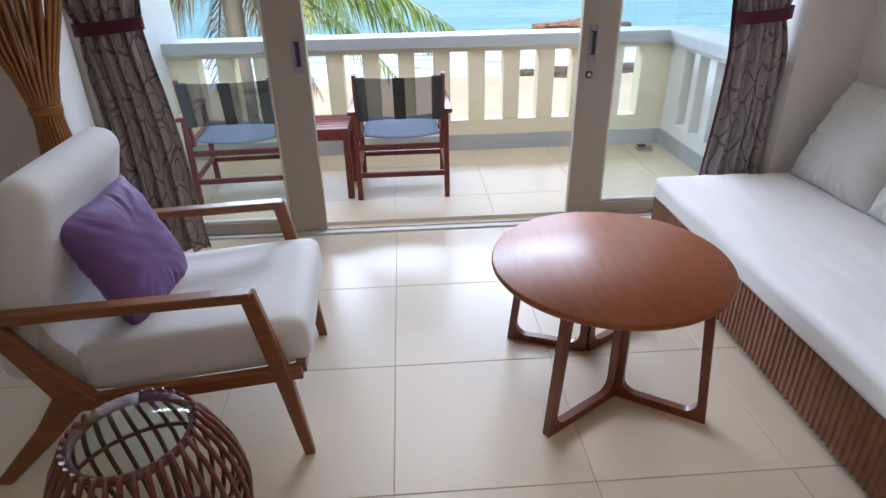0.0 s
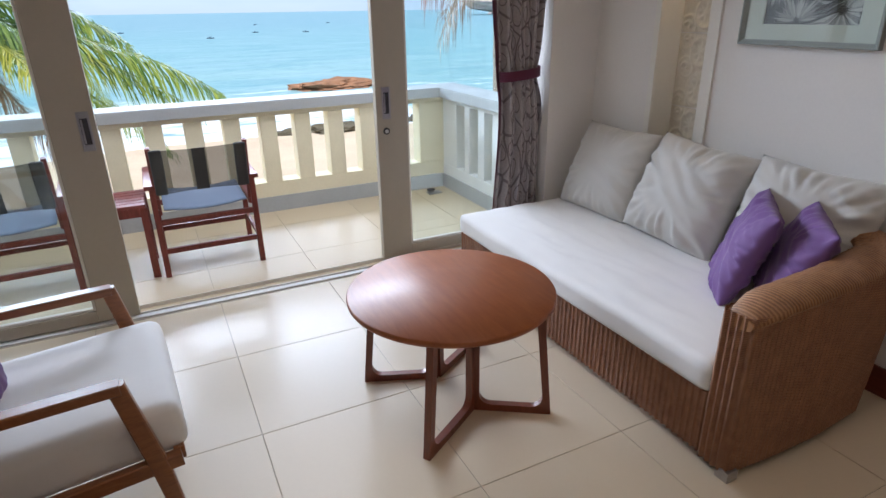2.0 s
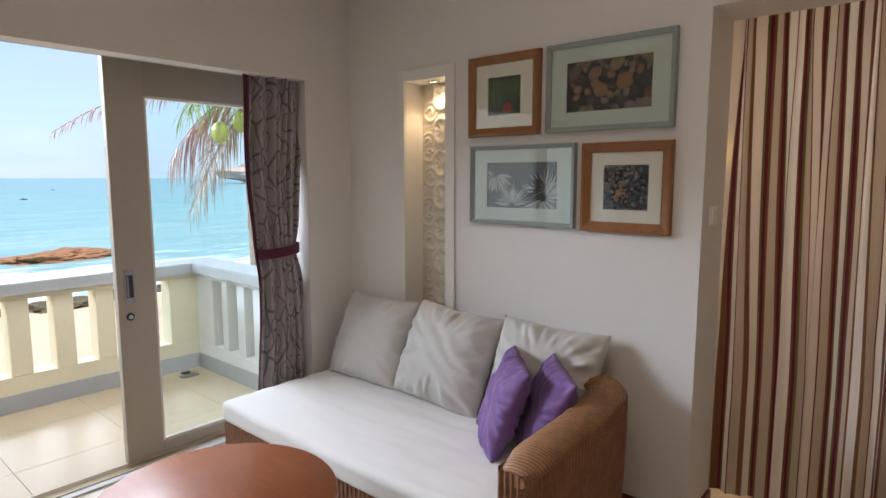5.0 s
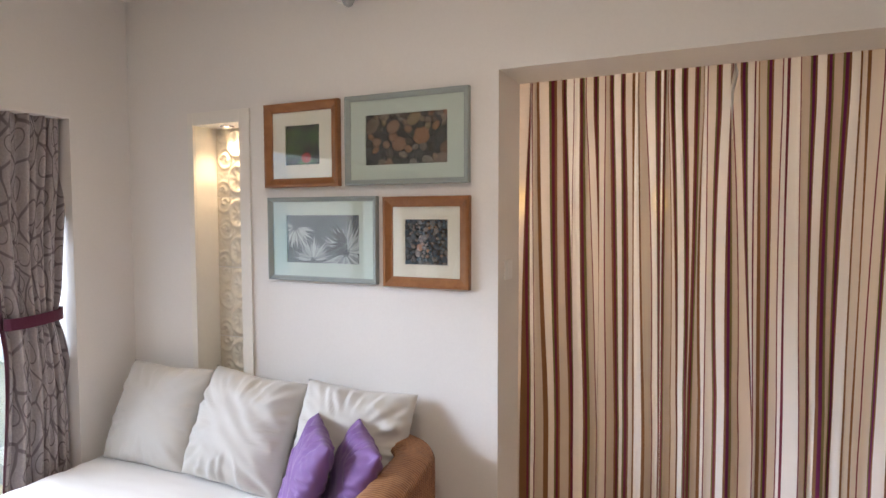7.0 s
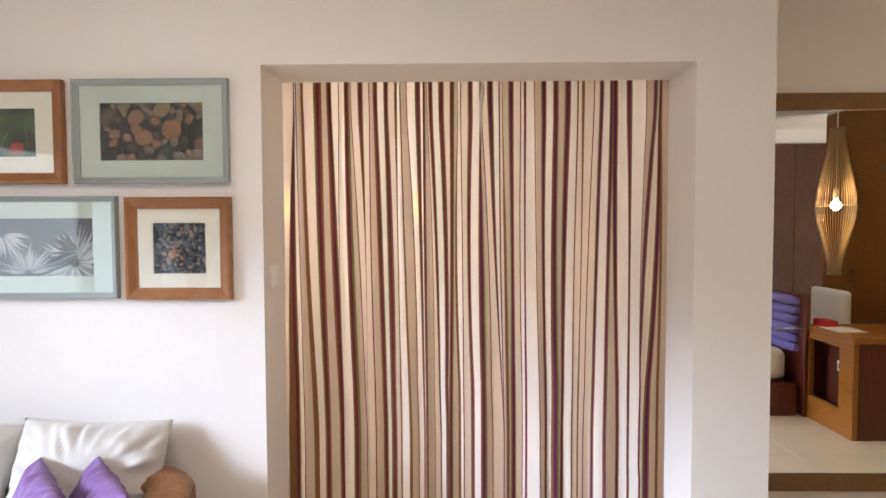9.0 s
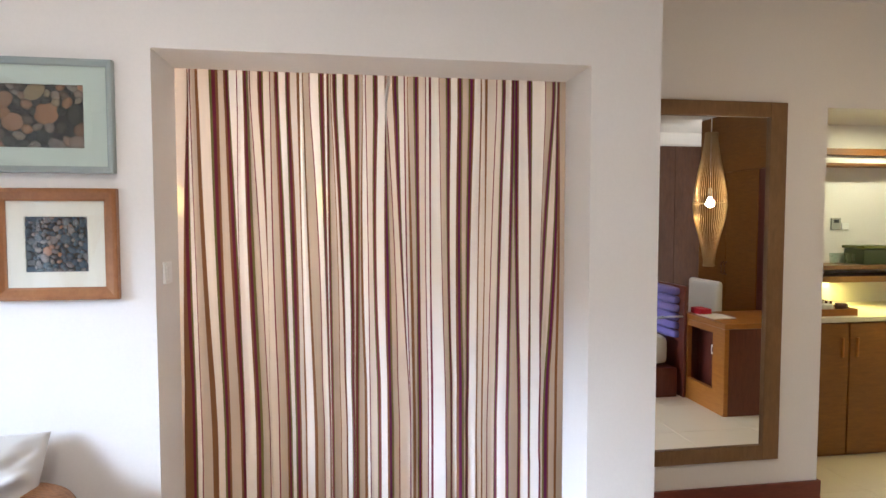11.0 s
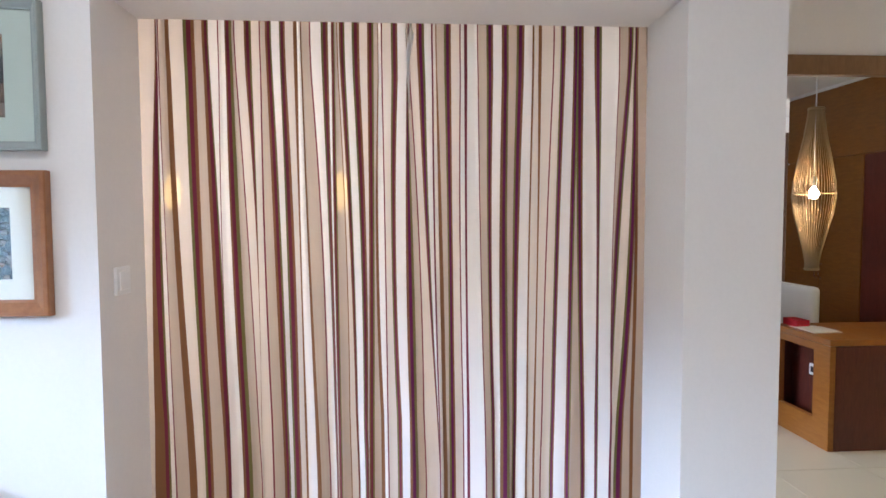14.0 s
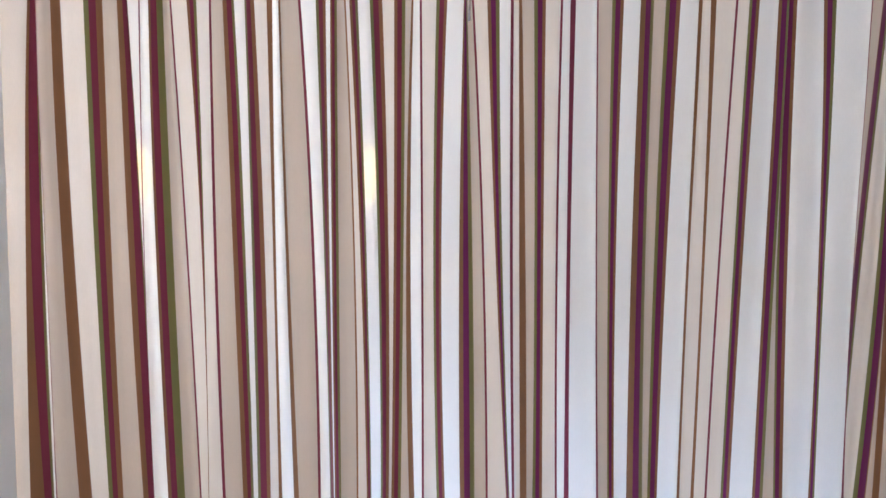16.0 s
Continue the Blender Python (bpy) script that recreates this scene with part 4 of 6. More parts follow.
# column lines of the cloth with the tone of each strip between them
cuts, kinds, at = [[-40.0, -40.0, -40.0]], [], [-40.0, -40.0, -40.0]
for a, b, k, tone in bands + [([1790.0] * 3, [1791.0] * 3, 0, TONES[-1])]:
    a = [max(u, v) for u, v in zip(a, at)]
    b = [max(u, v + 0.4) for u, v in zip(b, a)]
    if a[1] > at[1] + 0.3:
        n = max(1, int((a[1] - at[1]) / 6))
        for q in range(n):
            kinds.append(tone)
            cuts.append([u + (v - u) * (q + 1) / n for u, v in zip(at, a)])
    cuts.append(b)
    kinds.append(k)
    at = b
# folds: the cloth swings to and fro between the stripes
level = [0.0]
for i in range(len(RUN_MID)):
    run = RUN_MID[i] - (RUN_MID[i - 1] if i else 0)
    level.append(level[-1] * 0.7 + {0: -1.0, 4: 1.0, 6: 0.2}[TONES[i]] * min(40, run) * 0.0008)
knots = [0] + RUN_MID
CX, CTOP, CBOT = 2.475, 2.26, 0.115


def swing(c):
    """How far the cloth stands out or back at c along its width."""
    small = 0.0045 * math.sin(c * 0.15 + 1.7 * math.sin(c * 0.034)) * math.sin(c * 0.0135 + 0.6)
    if c <= 0:
        return level[0]
    for i in range(len(knots) - 1):
        if c <= knots[i + 1]:
            k = (c - knots[i]) / (knots[i + 1] - knots[i])
            k = 0.7 * k + 0.3 * (k * k * (3 - 2 * k))
            return level[i] + (level[i + 1] - level[i]) * k + small + (0.004 if i % 2 else -0.0025) * math.sin(math.pi * k)
    return level[-1]


def along(cut, z):
    """Place along the cloth at height z, bending with the hang of the folds."""
    hi, mid, lo = cut
    k = (z - 1.446) / 0.566
    k = max(-1.35, min(1.2, k))
    return mid + (hi - lo) / 2 * k + ((hi + lo) / 2 - mid) * min(1.0, k * k)


bm = bmesh.new()
rows_z = [CTOP - (CTOP - CBOT) * j / 36 for j in range(37)]
cols = []
for cut in cuts:
    col = []
    c = cut[1]
    for j, z in enumerate(rows_z):
        amp = (0.6 + 0.4 * min(1, (CTOP - z) / 0.5)) * (1.25 if z < 0.5 else 1)
        y = 0.66 - along(cut, z) * 0.001
        col.append(bm.verts.new((CX + amp * swing(c + 5 * math.sin(z * 1.5 + c * 0.015)), y, z + (0.006 * math.sin(c * 0.07) if j == 36 else 0))))
    cols.append(col)
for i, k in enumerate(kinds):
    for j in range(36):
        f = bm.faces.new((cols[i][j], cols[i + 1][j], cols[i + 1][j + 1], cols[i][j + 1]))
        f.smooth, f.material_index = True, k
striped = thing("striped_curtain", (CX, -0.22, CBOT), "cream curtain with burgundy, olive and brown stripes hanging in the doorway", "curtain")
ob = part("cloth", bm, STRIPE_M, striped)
bm = bmesh.new()
sweep(bm, [(CX + 0.01, -1.15, 2.3), (CX + 0.01, 0.75, 2.3)], 0.012, n=10)
part("rod", bm, ALU, striped, "slim metal curtain rod")
bm = bmesh.new()
sweep(bm, [(CX - 0.03, -0.255, 2.2), (CX - 0.035, -0.258, 2.15), (CX - 0.03, -0.245, 2.08), (CX - 0.03, -0.25, 1.9)], 0.008, n=8, taper=(0.6, 1.3, 0.9, 0.2))
part("knot", bm, STRIPE_M[0], striped, "twisted gather of cloth")

bm = bmesh.new()
lathe(bm, ((0.013, 0.0), (0.013, 0.002), (0.006, 0.003), (0.0055, 0.008), (0.001, 0.01)), 0, 0, 16)
bm.transform(pose(CX - 0.022, -0.93, 1.807, 0, -90, 0))
part("stud", bm, ALU, striped, "small metal stud in a pucker of cloth")

# ---- pictures ----
def picture(y0, y1, z0, z1, border, mat_in, frame_m, mat_m, label):
    """A framed print on the picture wall; y0 is its northern edge."""
    e = thing("framed_picture", (WX, (y0 + y1) / 2, z0), label, "picture", "pictures over the sofa")
    dep = 0.03
    # mitred moulding: outer face, ridge near the outside, slope down to the glass
    steps = ((0.0, 0.002), (0.0, dep - 0.004), (0.06, dep), (0.3, dep), (0.82, dep - 0.012), (1.0, dep - 0.013), (1.0, 0.004))
    corners = (((y0, z0), (-1, 1)), ((y1, z0), (1, 1)), ((y1, z1), (1, -1)), ((y0, z1), (-1, -1)))
    for q in range(4):
        bm = bmesh.new()
        ends = []
        for (cy, cz), (sy, sz) in (corners[q], corners[(q + 1) % 4]):
            ends.append([bm.verts.new((WX - d, cy + sy * border * f, cz + sz * border * f)) for f, d in steps])
        for k in range(len(steps) - 1):
            bm.faces.new((ends[0][k], ends[1][k], ends[1][k + 1], ends[0][k + 1]))
        bm.faces.new((ends[0][-1], ends[1][-1], ends[1][0], ends[0][0]))
        bm.faces.new(ends[0][::-1]), bm.faces.new(ends[1])
        bmesh.ops.recalc_face_normals(bm, faces=bm.faces[:])
        part("frame_side" if q % 2 else "frame_bar", bm, frame_m, e)
    iy0, iy1, iz0, iz1 = y0 - border, y1 + border, z0 + border, z1 - border
    my, mz = mat_in
    bm = boxes((WX - 0.012, WX - 0.004, iy1, iy1 + my, iz0, iz1), (WX - 0.012, WX - 0.004, iy0 - my, iy0, iz0, iz1), (WX - 0.012, WX - 0.004, iy1 + my, iy0 - my, iz0, iz0 + mz), (WX - 0.012, WX - 0.004, iy1 + my, iy0 - my, iz1 - mz, iz1))
    part("mat_board", bm, mat_m, e, "pale mat board")
    pane = part("glass", boxes((WX - 0.017, WX - 0.015, iy1, iy0, iz0, iz1)), GLASS, e, "clear picture glass")
    pane.visible_shadow = False
    return e, (iy0 - my, iy1 + my, iz0 + mz, iz1 - mz)


def islands(name, stops, rough=0.6):
    m, t, p = nodes_of(name)
    rnd = t.nodes.new("ShaderNodeNewGeometry").outputs["Random Per Island"]
    c = ramp(t, rnd, stops)
    n = noise_tex(t, mapped(t), 120.0, 3)
    t.links.new(blend(t, n, c, blend(t, 0.5, c, (0.02, 0.02, 0.02))), p.inputs["Base Color"])
    p.inputs["Roughness"].default_value = rough
    return m


PEB_A = islands("print_pebbles_warm", ((0.0, (0.03, 0.035, 0.033)), (0.2, (0.05, 0.055, 0.05)), (0.4, (0.16, 0.1, 0.07)), (0.55, (0.36, 0.17, 0.08)), (0.75, (0.24, 0.21, 0.19)), (1.0, (0.34, 0.25, 0.13))))
PEB_B = islands("print_pebbles_blue", ((0.0, (0.05, 0.085, 0.12)), (0.45, (0.1, 0.15, 0.2)), (0.7, (0.24, 0.22, 0.22)), (0.9, (0.36, 0.29, 0.26)), (1.0, (0.55, 0.22, 0.1))))
DARKPRINT = plain("print_dark", (0.018, 0.02, 0.022), 0.7, var=0.4, scale=20, relief=0)
GREYPRINT = plain("print_grey", (0.1, 0.11, 0.125), 0.7, var=0.3, scale=14, relief=0)
PALEPRINT = islands("print_pale_leaf", ((0.0, (0.25, 0.27, 0.28)), (1.0, (0.62, 0.64, 0.64))))
GREENPRINT = islands("print_green_leaf", ((0.0, (0.01, 0.025, 0.01)), (0.6, (0.05, 0.13, 0.035)), (1.0, (0.24, 0.34, 0.15))))
REDPRINT = plain("print_red", (0.4, 0.02, 0.02), 0.6, var=0.3, scale=60, relief=0)


def backing(e, w, mat):
    part("print_ground", boxes((WX - 0.005, WX - 0.003, w[1], w[0], w[2], w[3])), mat, e)


def pebbles(e, w, count, r0, r1, mat, seed):
    rnd = random.Random(seed)
    bm = bmesh.new()
    placed = []
    for k in range(count * 30):
        if len(placed) >= count:
            break
        y, z = rnd.uniform(w[1], w[0]), w[2] + (w[3] - w[2]) * rnd.random() ** 1.3
        r = (r0 + (r1 - r0) * rnd.random() ** 1.6) * (1.25 - 0.4 * (z - w[2]) / (w[3] - w[2]))
        if any((y - a) ** 2 + (z - b) ** 2 < (0.72 * (r + c)) ** 2 for a, b, c in placed):
            continue
        placed.append((y, z, r))
        tilt, sq = rnd.uniform(0, 3.14), rnd.uniform(0.62, 0.95)
        ring = []
        for lev, (k2, dx) in enumerate(((1.0, 0.0), (0.82, 0.0034), (0.45, 0.0056))):
            row = []
            for j in range(12):
                a = 2 * math.pi * j / 12
                u, v2 = r * k2 * math.cos(a), r * k2 * sq * math.sin(a)
                yy, zz = y + u * math.cos(tilt) - v2 * math.sin(tilt), z + u * math.sin(tilt) + v2 * math.cos(tilt)
                row.append(bm.verts.new((WX - 0.0052 - dx, max(w[1], min(w[0], yy)), max(w[2], min(w[3], zz)))))
            ring.append(row)
        for a, b in zip(ring, ring[1:]):
            for j in range(12):
                bm.faces.new((a[j], a[(j + 1) % 12], b[(j + 1) % 12], b[j])).smooth = True
        bm.faces.new(ring[-1]).smooth = True
    part("pebble_print", bm, mat, e, "printed photograph of sea pebbles")


def fan_leaves(e, w, fans, mat, seed, name, label):
    rnd = random.Random(seed)
    bm = bmesh.new()
    for fy, fz, r, n, a0, a1 in fans:
        for k in range(n):
            a = radians(a0 + (a1 - a0) * (k + rnd.uniform(-0.3, 0.3)) / n)
            ln = r * rnd.uniform(0.7, 1.05)
            c = Vector((WX - 0.0054 - 0.00003 * k, fy, fz))
            d, s = Vector((0, math.cos(a), math.sin(a))), Vector((0, -math.sin(a), math.cos(a)))
            q = [c + d * ln * 0.1 + s * 0.001, c + d * ln * 0.5 + s * r * 0.045, c + d * ln, c + d * ln * 0.5 - s * r * 0.045]
            bm.faces.new([bm.verts.new((v.x, max(w[1], min(w[0], v.y)), max(w[2], min(w[3], v.z)))) for v in q])
    part(name, bm, mat, e, label)


p1, w1 = picture(1.759, 1.341, 1.739, 2.129, 0.042, (0.07, 0.062), WPICT, MATW, "wood-framed print of green leaves and a red flower")
backing(p1, w1, DARKPRINT)
fan_leaves(p1, w1, [(1.6, 1.86, 0.16, 26, 0, 360), (1.5, 2.02, 0.14, 22, 120, 330), (1.62, 2.02, 0.12, 18, 150, 400)], GREENPRINT, 2, "leaf_print", "printed green leaves")
bm = bmesh.new()
for k in range(14):
    a = 2 * math.pi * k / 14
    q = Vector((WX - 0.0062 - 0.0001 * k, 1.53, 1.875))
    bm.faces.new([bm.verts.new(q + Vector((0, 0.03 * math.cos(a + o) * l, 0.026 * math.sin(a + o) * l))) for o, l in ((0, 0.15), (-0.3, 0.75), (0, 1.0), (0.3, 0.75))])
part("flower_print", bm, REDPRINT, p1, "printed red flower")
p2, w2 = picture(1.306, 0.716, 1.74, 2.13, 0.024, (0.075, 0.063), GREYF, MATG, "grey-green framed print of brown sea pebbles")
backing(p2, w2, DARKPRINT)
pebbles(p2, w2, 62, 0.016, 0.056, PEB_A, 4)
p3, w3 = picture(1.744, 1.148, 1.304, 1.693, 0.022, (0.075, 0.062), GREYF, MATG, "grey-green framed black and white palm leaf print")
backing(p3, w3, GREYPRINT)
fan_leaves(p3, w3, [(1.32, 1.44, 0.16, 40, 20, 340), (1.5, 1.4, 0.12, 26, 0, 180), (1.6, 1.55, 0.13, 24, 180, 400)], PALEPRINT, 9, "palm_print", "printed pale palm leaves")
fan_leaves(p3, w3, [(1.3, 1.48, 0.15, 22, 200, 420)], DARKPRINT, 12, "palm_shade_print", "printed dark palm leaves")
p4, w4 = picture(1.116, 0.713, 1.3, 1.688, 0.044, (0.057, 0.054), WPICT, MATW, "wood-framed print of small blue and orange pebbles")
backing(p4, w4, DARKPRINT)
pebbles(p4, w4, 190, 0.007, 0.02, PEB_B, 6)

# ---- carved stone tiles in the lit niche ----
carved = thing("carved_panel", (WX + 0.14, 2.05, 0.5), "cream carved stone relief tiles in the lit niche", "relief")


def relief(y, z):
    """Height of the carving: rosettes with scrolls round them."""
    h = 0.0
    for cy, cz in ((0.0, 0.28), (0.0, 0.09)):
        r = math.hypot(y - cy, (z - cz) * 0.8)
        a = math.atan2(z - cz, y - cy)
        h += 0.9 * math.exp(-((r - 0.055) / 0.012) ** 2) + 0.6 * math.exp(-(r / 0.02) ** 2) + 0.35 * math.exp(-((r - 0.035) / 0.014) ** 2) * (0.5 + 0.5 * math.sin(8 * a))
    for cy, cz, s in ((-0.085, 0.2, 1), (0.085, 0.2, -1), (-0.1, 0.34, -1), (0.1, 0.34, 1), (-0.1, 0.03, 1), (0.1, 0.03, -1)):
        r = math.hypot(y - cy, z - cz)
        a = math.atan2(z - cz, (y - cy) * s)
        h += 0.7 * math.exp(-(((r - 0.012 - 0.006 * a) / 0.007) ** 2)) * (1 if r < 0.06 else 0)
        h += 0.5 * math.exp(-((r - 0.05) / 0.008) ** 2)
    return min(1.0, h)


for k, z0 in enumerate((0.592, 0.965, 1.338, 1.709)):
    z1 = min(z0 + 0.368, 2.064)
    bm = bmesh.new()

    def carve(u, v):
        y, z = 2.2305 - u * 0.302, z0 + v * (z1 - z0)
        rim = min(u, 1 - u, v * 1.1, (1 - v) * 1.1)
        hgt = relief(y - 2.08, z - z0) + 0.12 * noise.noise((y * 60, z * 60, k))
        return Vector((WX + 0.148 - 0.004 - 0.016 * hgt * min(1, rim * 20), y, z))
    grid(bm, 64, 74, carve)
    part("tile", bm, CARVED, carved)
downlight = thing("niche_downlight", (WX + 0.07, 2.08, 2.06), "small round chrome downlight in the niche", "downlight")
bm = bmesh.new()
lathe(bm, ((0.034, 2.0655), (0.036, 2.06), (0.03, 2.057), (0.026, 2.062)), WX + 0.07, 2.08, 28, cap=False)
part("ring", bm, STEEL, downlight)
bm = bmesh.new()
lathe(bm, ((0.026, 2.0652), (0.024, 2.0635), (0.001, 2.0635)), WX + 0.07, 2.08, 24)
part("lamp_glass", bm, glow_mat("warm_lamp_glow", (1.0, 0.75, 0.45), 12.0), downlight)

switch = thing("light_switch", (2.3, RY1, 1.36), "white square light switch in the doorway reveal", "light switch")
part("plate", boxes((2.225, 2.31, RY1 - 0.009, RY1, 1.338, 1.42), bev=0.002), WHITEP, switch)
part("rocker", boxes((2.24, 2.295, RY1 - 0.013, RY1 - 0.009, 1.352, 1.406), bev=0.002), WHITEP, switch)

fixture = thing("ceiling_speaker_box", (2.07, 1.27, 2.5), "small pale box fixed high on the wall", "wall box")
part("body", boxes((2.03, WX, 1.18, 1.34, 2.545, 2.68), bev=0.006), WHITEP, fixture)
bm = bmesh.new()
lathe(bm, ((0.006, 2.5), (0.02, 2.51), (0.028, 2.53), (0.03, 2.546)), 2.08, 1.255, 16)
part("sensor", bm, COPING, fixture, "grey dome under the box")

# ---- rattan drum table ----
DX, DY = -0.705, 0.985
drum = thing("drum_stool", (DX, DY, 0.0), "dark red rattan drum side table with a round glass top", "side table")
prof = [(0.15, 0.0), (0.19, 0.06), (0.222, 0.15), (0.228, 0.22), (0.21, 0.31), (0.175, 0.39), (0.14, 0.445)]


def prof_r(z):
    for (r0, z0), (r1, z1) in zip(prof, prof[1:]):
        if z <= z1:
            k = (z - z0) / (z1 - z0)
            return r0 + (r1 - r0) * k
    return prof[-1][0]


for k in range(34):
    a = 2 * math.pi * k / 34
    bm = bmesh.new()
    pts_s = []
    for j in range(15):
        z = 0.012 + 0.438 * j / 14
        r = prof_r(z)
        pts_s.append((DX + r * math.cos(a + 0.55 * (z - 0.2)), DY + r * math.sin(a + 0.55 * (z - 0.2)), z))
    sweep(bm, pts_s, 0.0068, n=6)
    part("slat", bm, RATTAN_D, drum)
for r, z, w in ((0.133, 0.432, 0.011), (0.212, 0.27, 0.006), (0.158, 0.03, 0.012)):
    bm = bmesh.new()
    sweep(bm, [(DX + r * math.cos(2 * math.pi * j / 40), DY + r * math.sin(2 * math.pi * j / 40), z) for j in range(40)], w, n=8, close=True)
    part("hoop", bm, RATTAN_D, drum)
bm = bmesh.new()
lathe(bm, ((0.122, 0.444), (0.132, 0.446), (0.134, 0.450), (0.132, 0.454), (0.001, 0.454)), DX, DY, 48)
part("glass_top", bm, glass_mat("table_glass", (0.9, 0.97, 0.95), ior=1.15), drum, "round clear glass top")
bm = bmesh.new()
lathe(bm, ((0.15, 0.008), (0.15, 0.018), (0.001, 0.018)), DX, DY, 32)
part("bottom_board", bm, RATTAN_D, drum)

# ---- stick floor lamp ----
LX, LY = -1.52, 2.45
sticks = thing("stick_floor_lamp", (LX, LY, 0.0), "floor lamp of bundled tan rattan sticks tied at the waist", "floor lamp")
for ring_k, (n, f) in enumerate(((26, 1.0), (20, 0.8), (14, 0.55))):
    for k in range(n):
        a = 2 * math.pi * k / n + ring_k
        bm = bmesh.new()
        pp = []
        for z, r, tw in ((0.0, 0.15, -0.5), (0.35, 0.11, -0.25), (0.7, 0.06, -0.08), (0.86, 0.047, 0.0), (1.0, 0.078, 0.08), (1.28, 0.165, 0.25), (1.62, 0.27, 0.42)):
            pp.append((LX + r * f * math.cos(a + tw), LY + r * f * math.sin(a + tw), z))
        sweep(bm, pp, 0.0075, n=5)
        part("stick", bm, STICK, sticks)
bm = bmesh.new()
for dz in (-0.012, 0.0, 0.012):
    sweep(bm, [(LX + 0.056 * math.cos(2 * math.pi * j / 24), LY + 0.056 * math.sin(2 * math.pi * j / 24), 0.86 + dz) for j in range(24)], 0.007, n=6, close=True)
part("binding", bm, STICK, sticks, "wound cane binding")

# ---- balcony furniture ----
def deck_chair(x, y, yaw):
    c = thing("director_chair", (x, y, -0.01), "red teak director's chair with black mesh back and blue-grey seat", "chair", "balcony chairs")
    w = 0.278
    z0 = -0.01
    for sx in (-w, w):
        bm = bmesh.new()
        sweep(bm, [(x + sx, y - 0.02, z0), (x + sx, y + 0.0, 0.53)], 0.032, 0.036, up=(0, 1, 0))
        part("rear_leg", bm, TEAK, c)
        bm = bmesh.new()
        sweep(bm, [(x + sx, y + 0.47, z0), (x + sx, y + 0.45, 0.53)], 0.032, 0.036, up=(0, 1, 0))
        part("front_leg", bm, TEAK, c)
        bm = bmesh.new()
        sweep(bm, [(x + sx * 1.04, y - 0.03, 0.545), (x + sx * 1.04, y + 0.5, 0.545)], 0.055, 0.024)
        part("armrest", bm, TEAK, c)
        bm = bmesh.new()
        sweep(bm, [(x + sx * 0.93, y + 0.03, 0.37), (x + sx * 0.93, y - 0.06, 0.78)], 0.026, 0.03, up=(0, 1, 0))
        part("back_post", bm, TEAK, c)
        bm = bmesh.new()
        sweep(bm, [(x + sx, y - 0.01, 0.16), (x + sx, y + 0.46, 0.16)], 0.022, 0.03)
        part("side_stretcher", bm, TEAK, c)
        bm = bmesh.new()
        sweep(bm, [(x + sx * 0.95, y, 0.385), (x + sx * 0.95, y + 0.47, 0.4)], 0.03, 0.035)
        part("seat_rail", bm, TEAK, c)
    for yy, z in ((0.0, 0.145), (0.0, 0.325), (0.45, 0.145), (0.45, 0.325)):
        bm = bmesh.new()
        sweep(bm, [(x - w + 0.015, y + yy, z), (x + w - 0.015, y + yy, z)], 0.024, 0.032)
        part("stretcher", bm, TEAK, c)
    bm = bmesh.new()
    grid(bm, 16, 6, lambda u, v: Vector((x - 0.2 + 0.4 * u, y - 0.022 - 0.01 + 0.03 * math.sin(math.pi * u) - 0.058 * v, 0.5 + 0.265 * v - 0.012 * math.sin(math.pi * u) * v)))
    part("back_cloth", bm, MESH_CLOTH, c, "black mesh back")
    for s in (-1, 1):
        bm = bmesh.new()
        cx = x + s * 0.225
        box(bm, cx - 0.033, cx + 0.033, y - 0.05, y - 0.022, 0.5, 0.77, bev=0.01)
        for v in bm.verts:
            v.co.y -= (v.co.z - 0.5) * 0.21
        part("back_sleeve", bm, MESH_DARK, c, "doubled black mesh sleeve")
    bm = bmesh.new()
    box(bm, x - 0.035, x + 0.035, y - 0.012, y - 0.008, 0.5, 0.755)
    for v in bm.verts:
        v.co.y -= (v.co.z - 0.5) * 0.21
    part("back_strip", bm, MESH_DARK, c, "black reinforcing strip")
    bm = bmesh.new()
    grid(bm, 14, 10, lambda u, v: Vector((x - 0.235 + 0.47 * u, y - 0.005 + 0.47 * v, 0.405 - 0.02 * math.sin(math.pi * u) + 0.01 * v)))
    ob = part("seat_cloth", bm, SEAT_CLOTH, c, "blue-grey sling seat")
    md = ob.modifiers.new("thickness", "SOLIDIFY")
    md.thickness = 0.006
    return c


chair = deck_chair(-0.08, 3.5, 0)
copy_thing(chair, pose(-1.09, 3.51, -0.01, 0, 0, 3))
st = thing("slatted_side_table", (-0.59, 3.66, -0.01), "small red teak side table with a slatted top", "side table")
for k in range(6):
    part("slat", boxes((-0.79 + 0.0, -0.405, 3.50 + 0.062 * k, 3.555 + 0.062 * k, 0.43, 0.45), bev=0.003), TEAK_H, st)
for xx in (-0.775, -0.42):
    for yy in (3.52, 3.84):
        part("leg", boxes((xx - 0.02, xx + 0.02, yy - 0.02, yy + 0.02, -0.01, 0.43), bev=0.003), TEAK, st)
for yy in (3.52, 3.84):
    part("apron", boxes((-0.755, -0.44, yy - 0.012, yy + 0.012, 0.375, 0.43), bev=0.002), TEAK, st)
for xx in (-0.775, -0.42):
    part("apron", boxes((xx - 0.012, xx + 0.012, 3.54, 3.82, 0.375, 0.43), bev=0.002), TEAK, st)

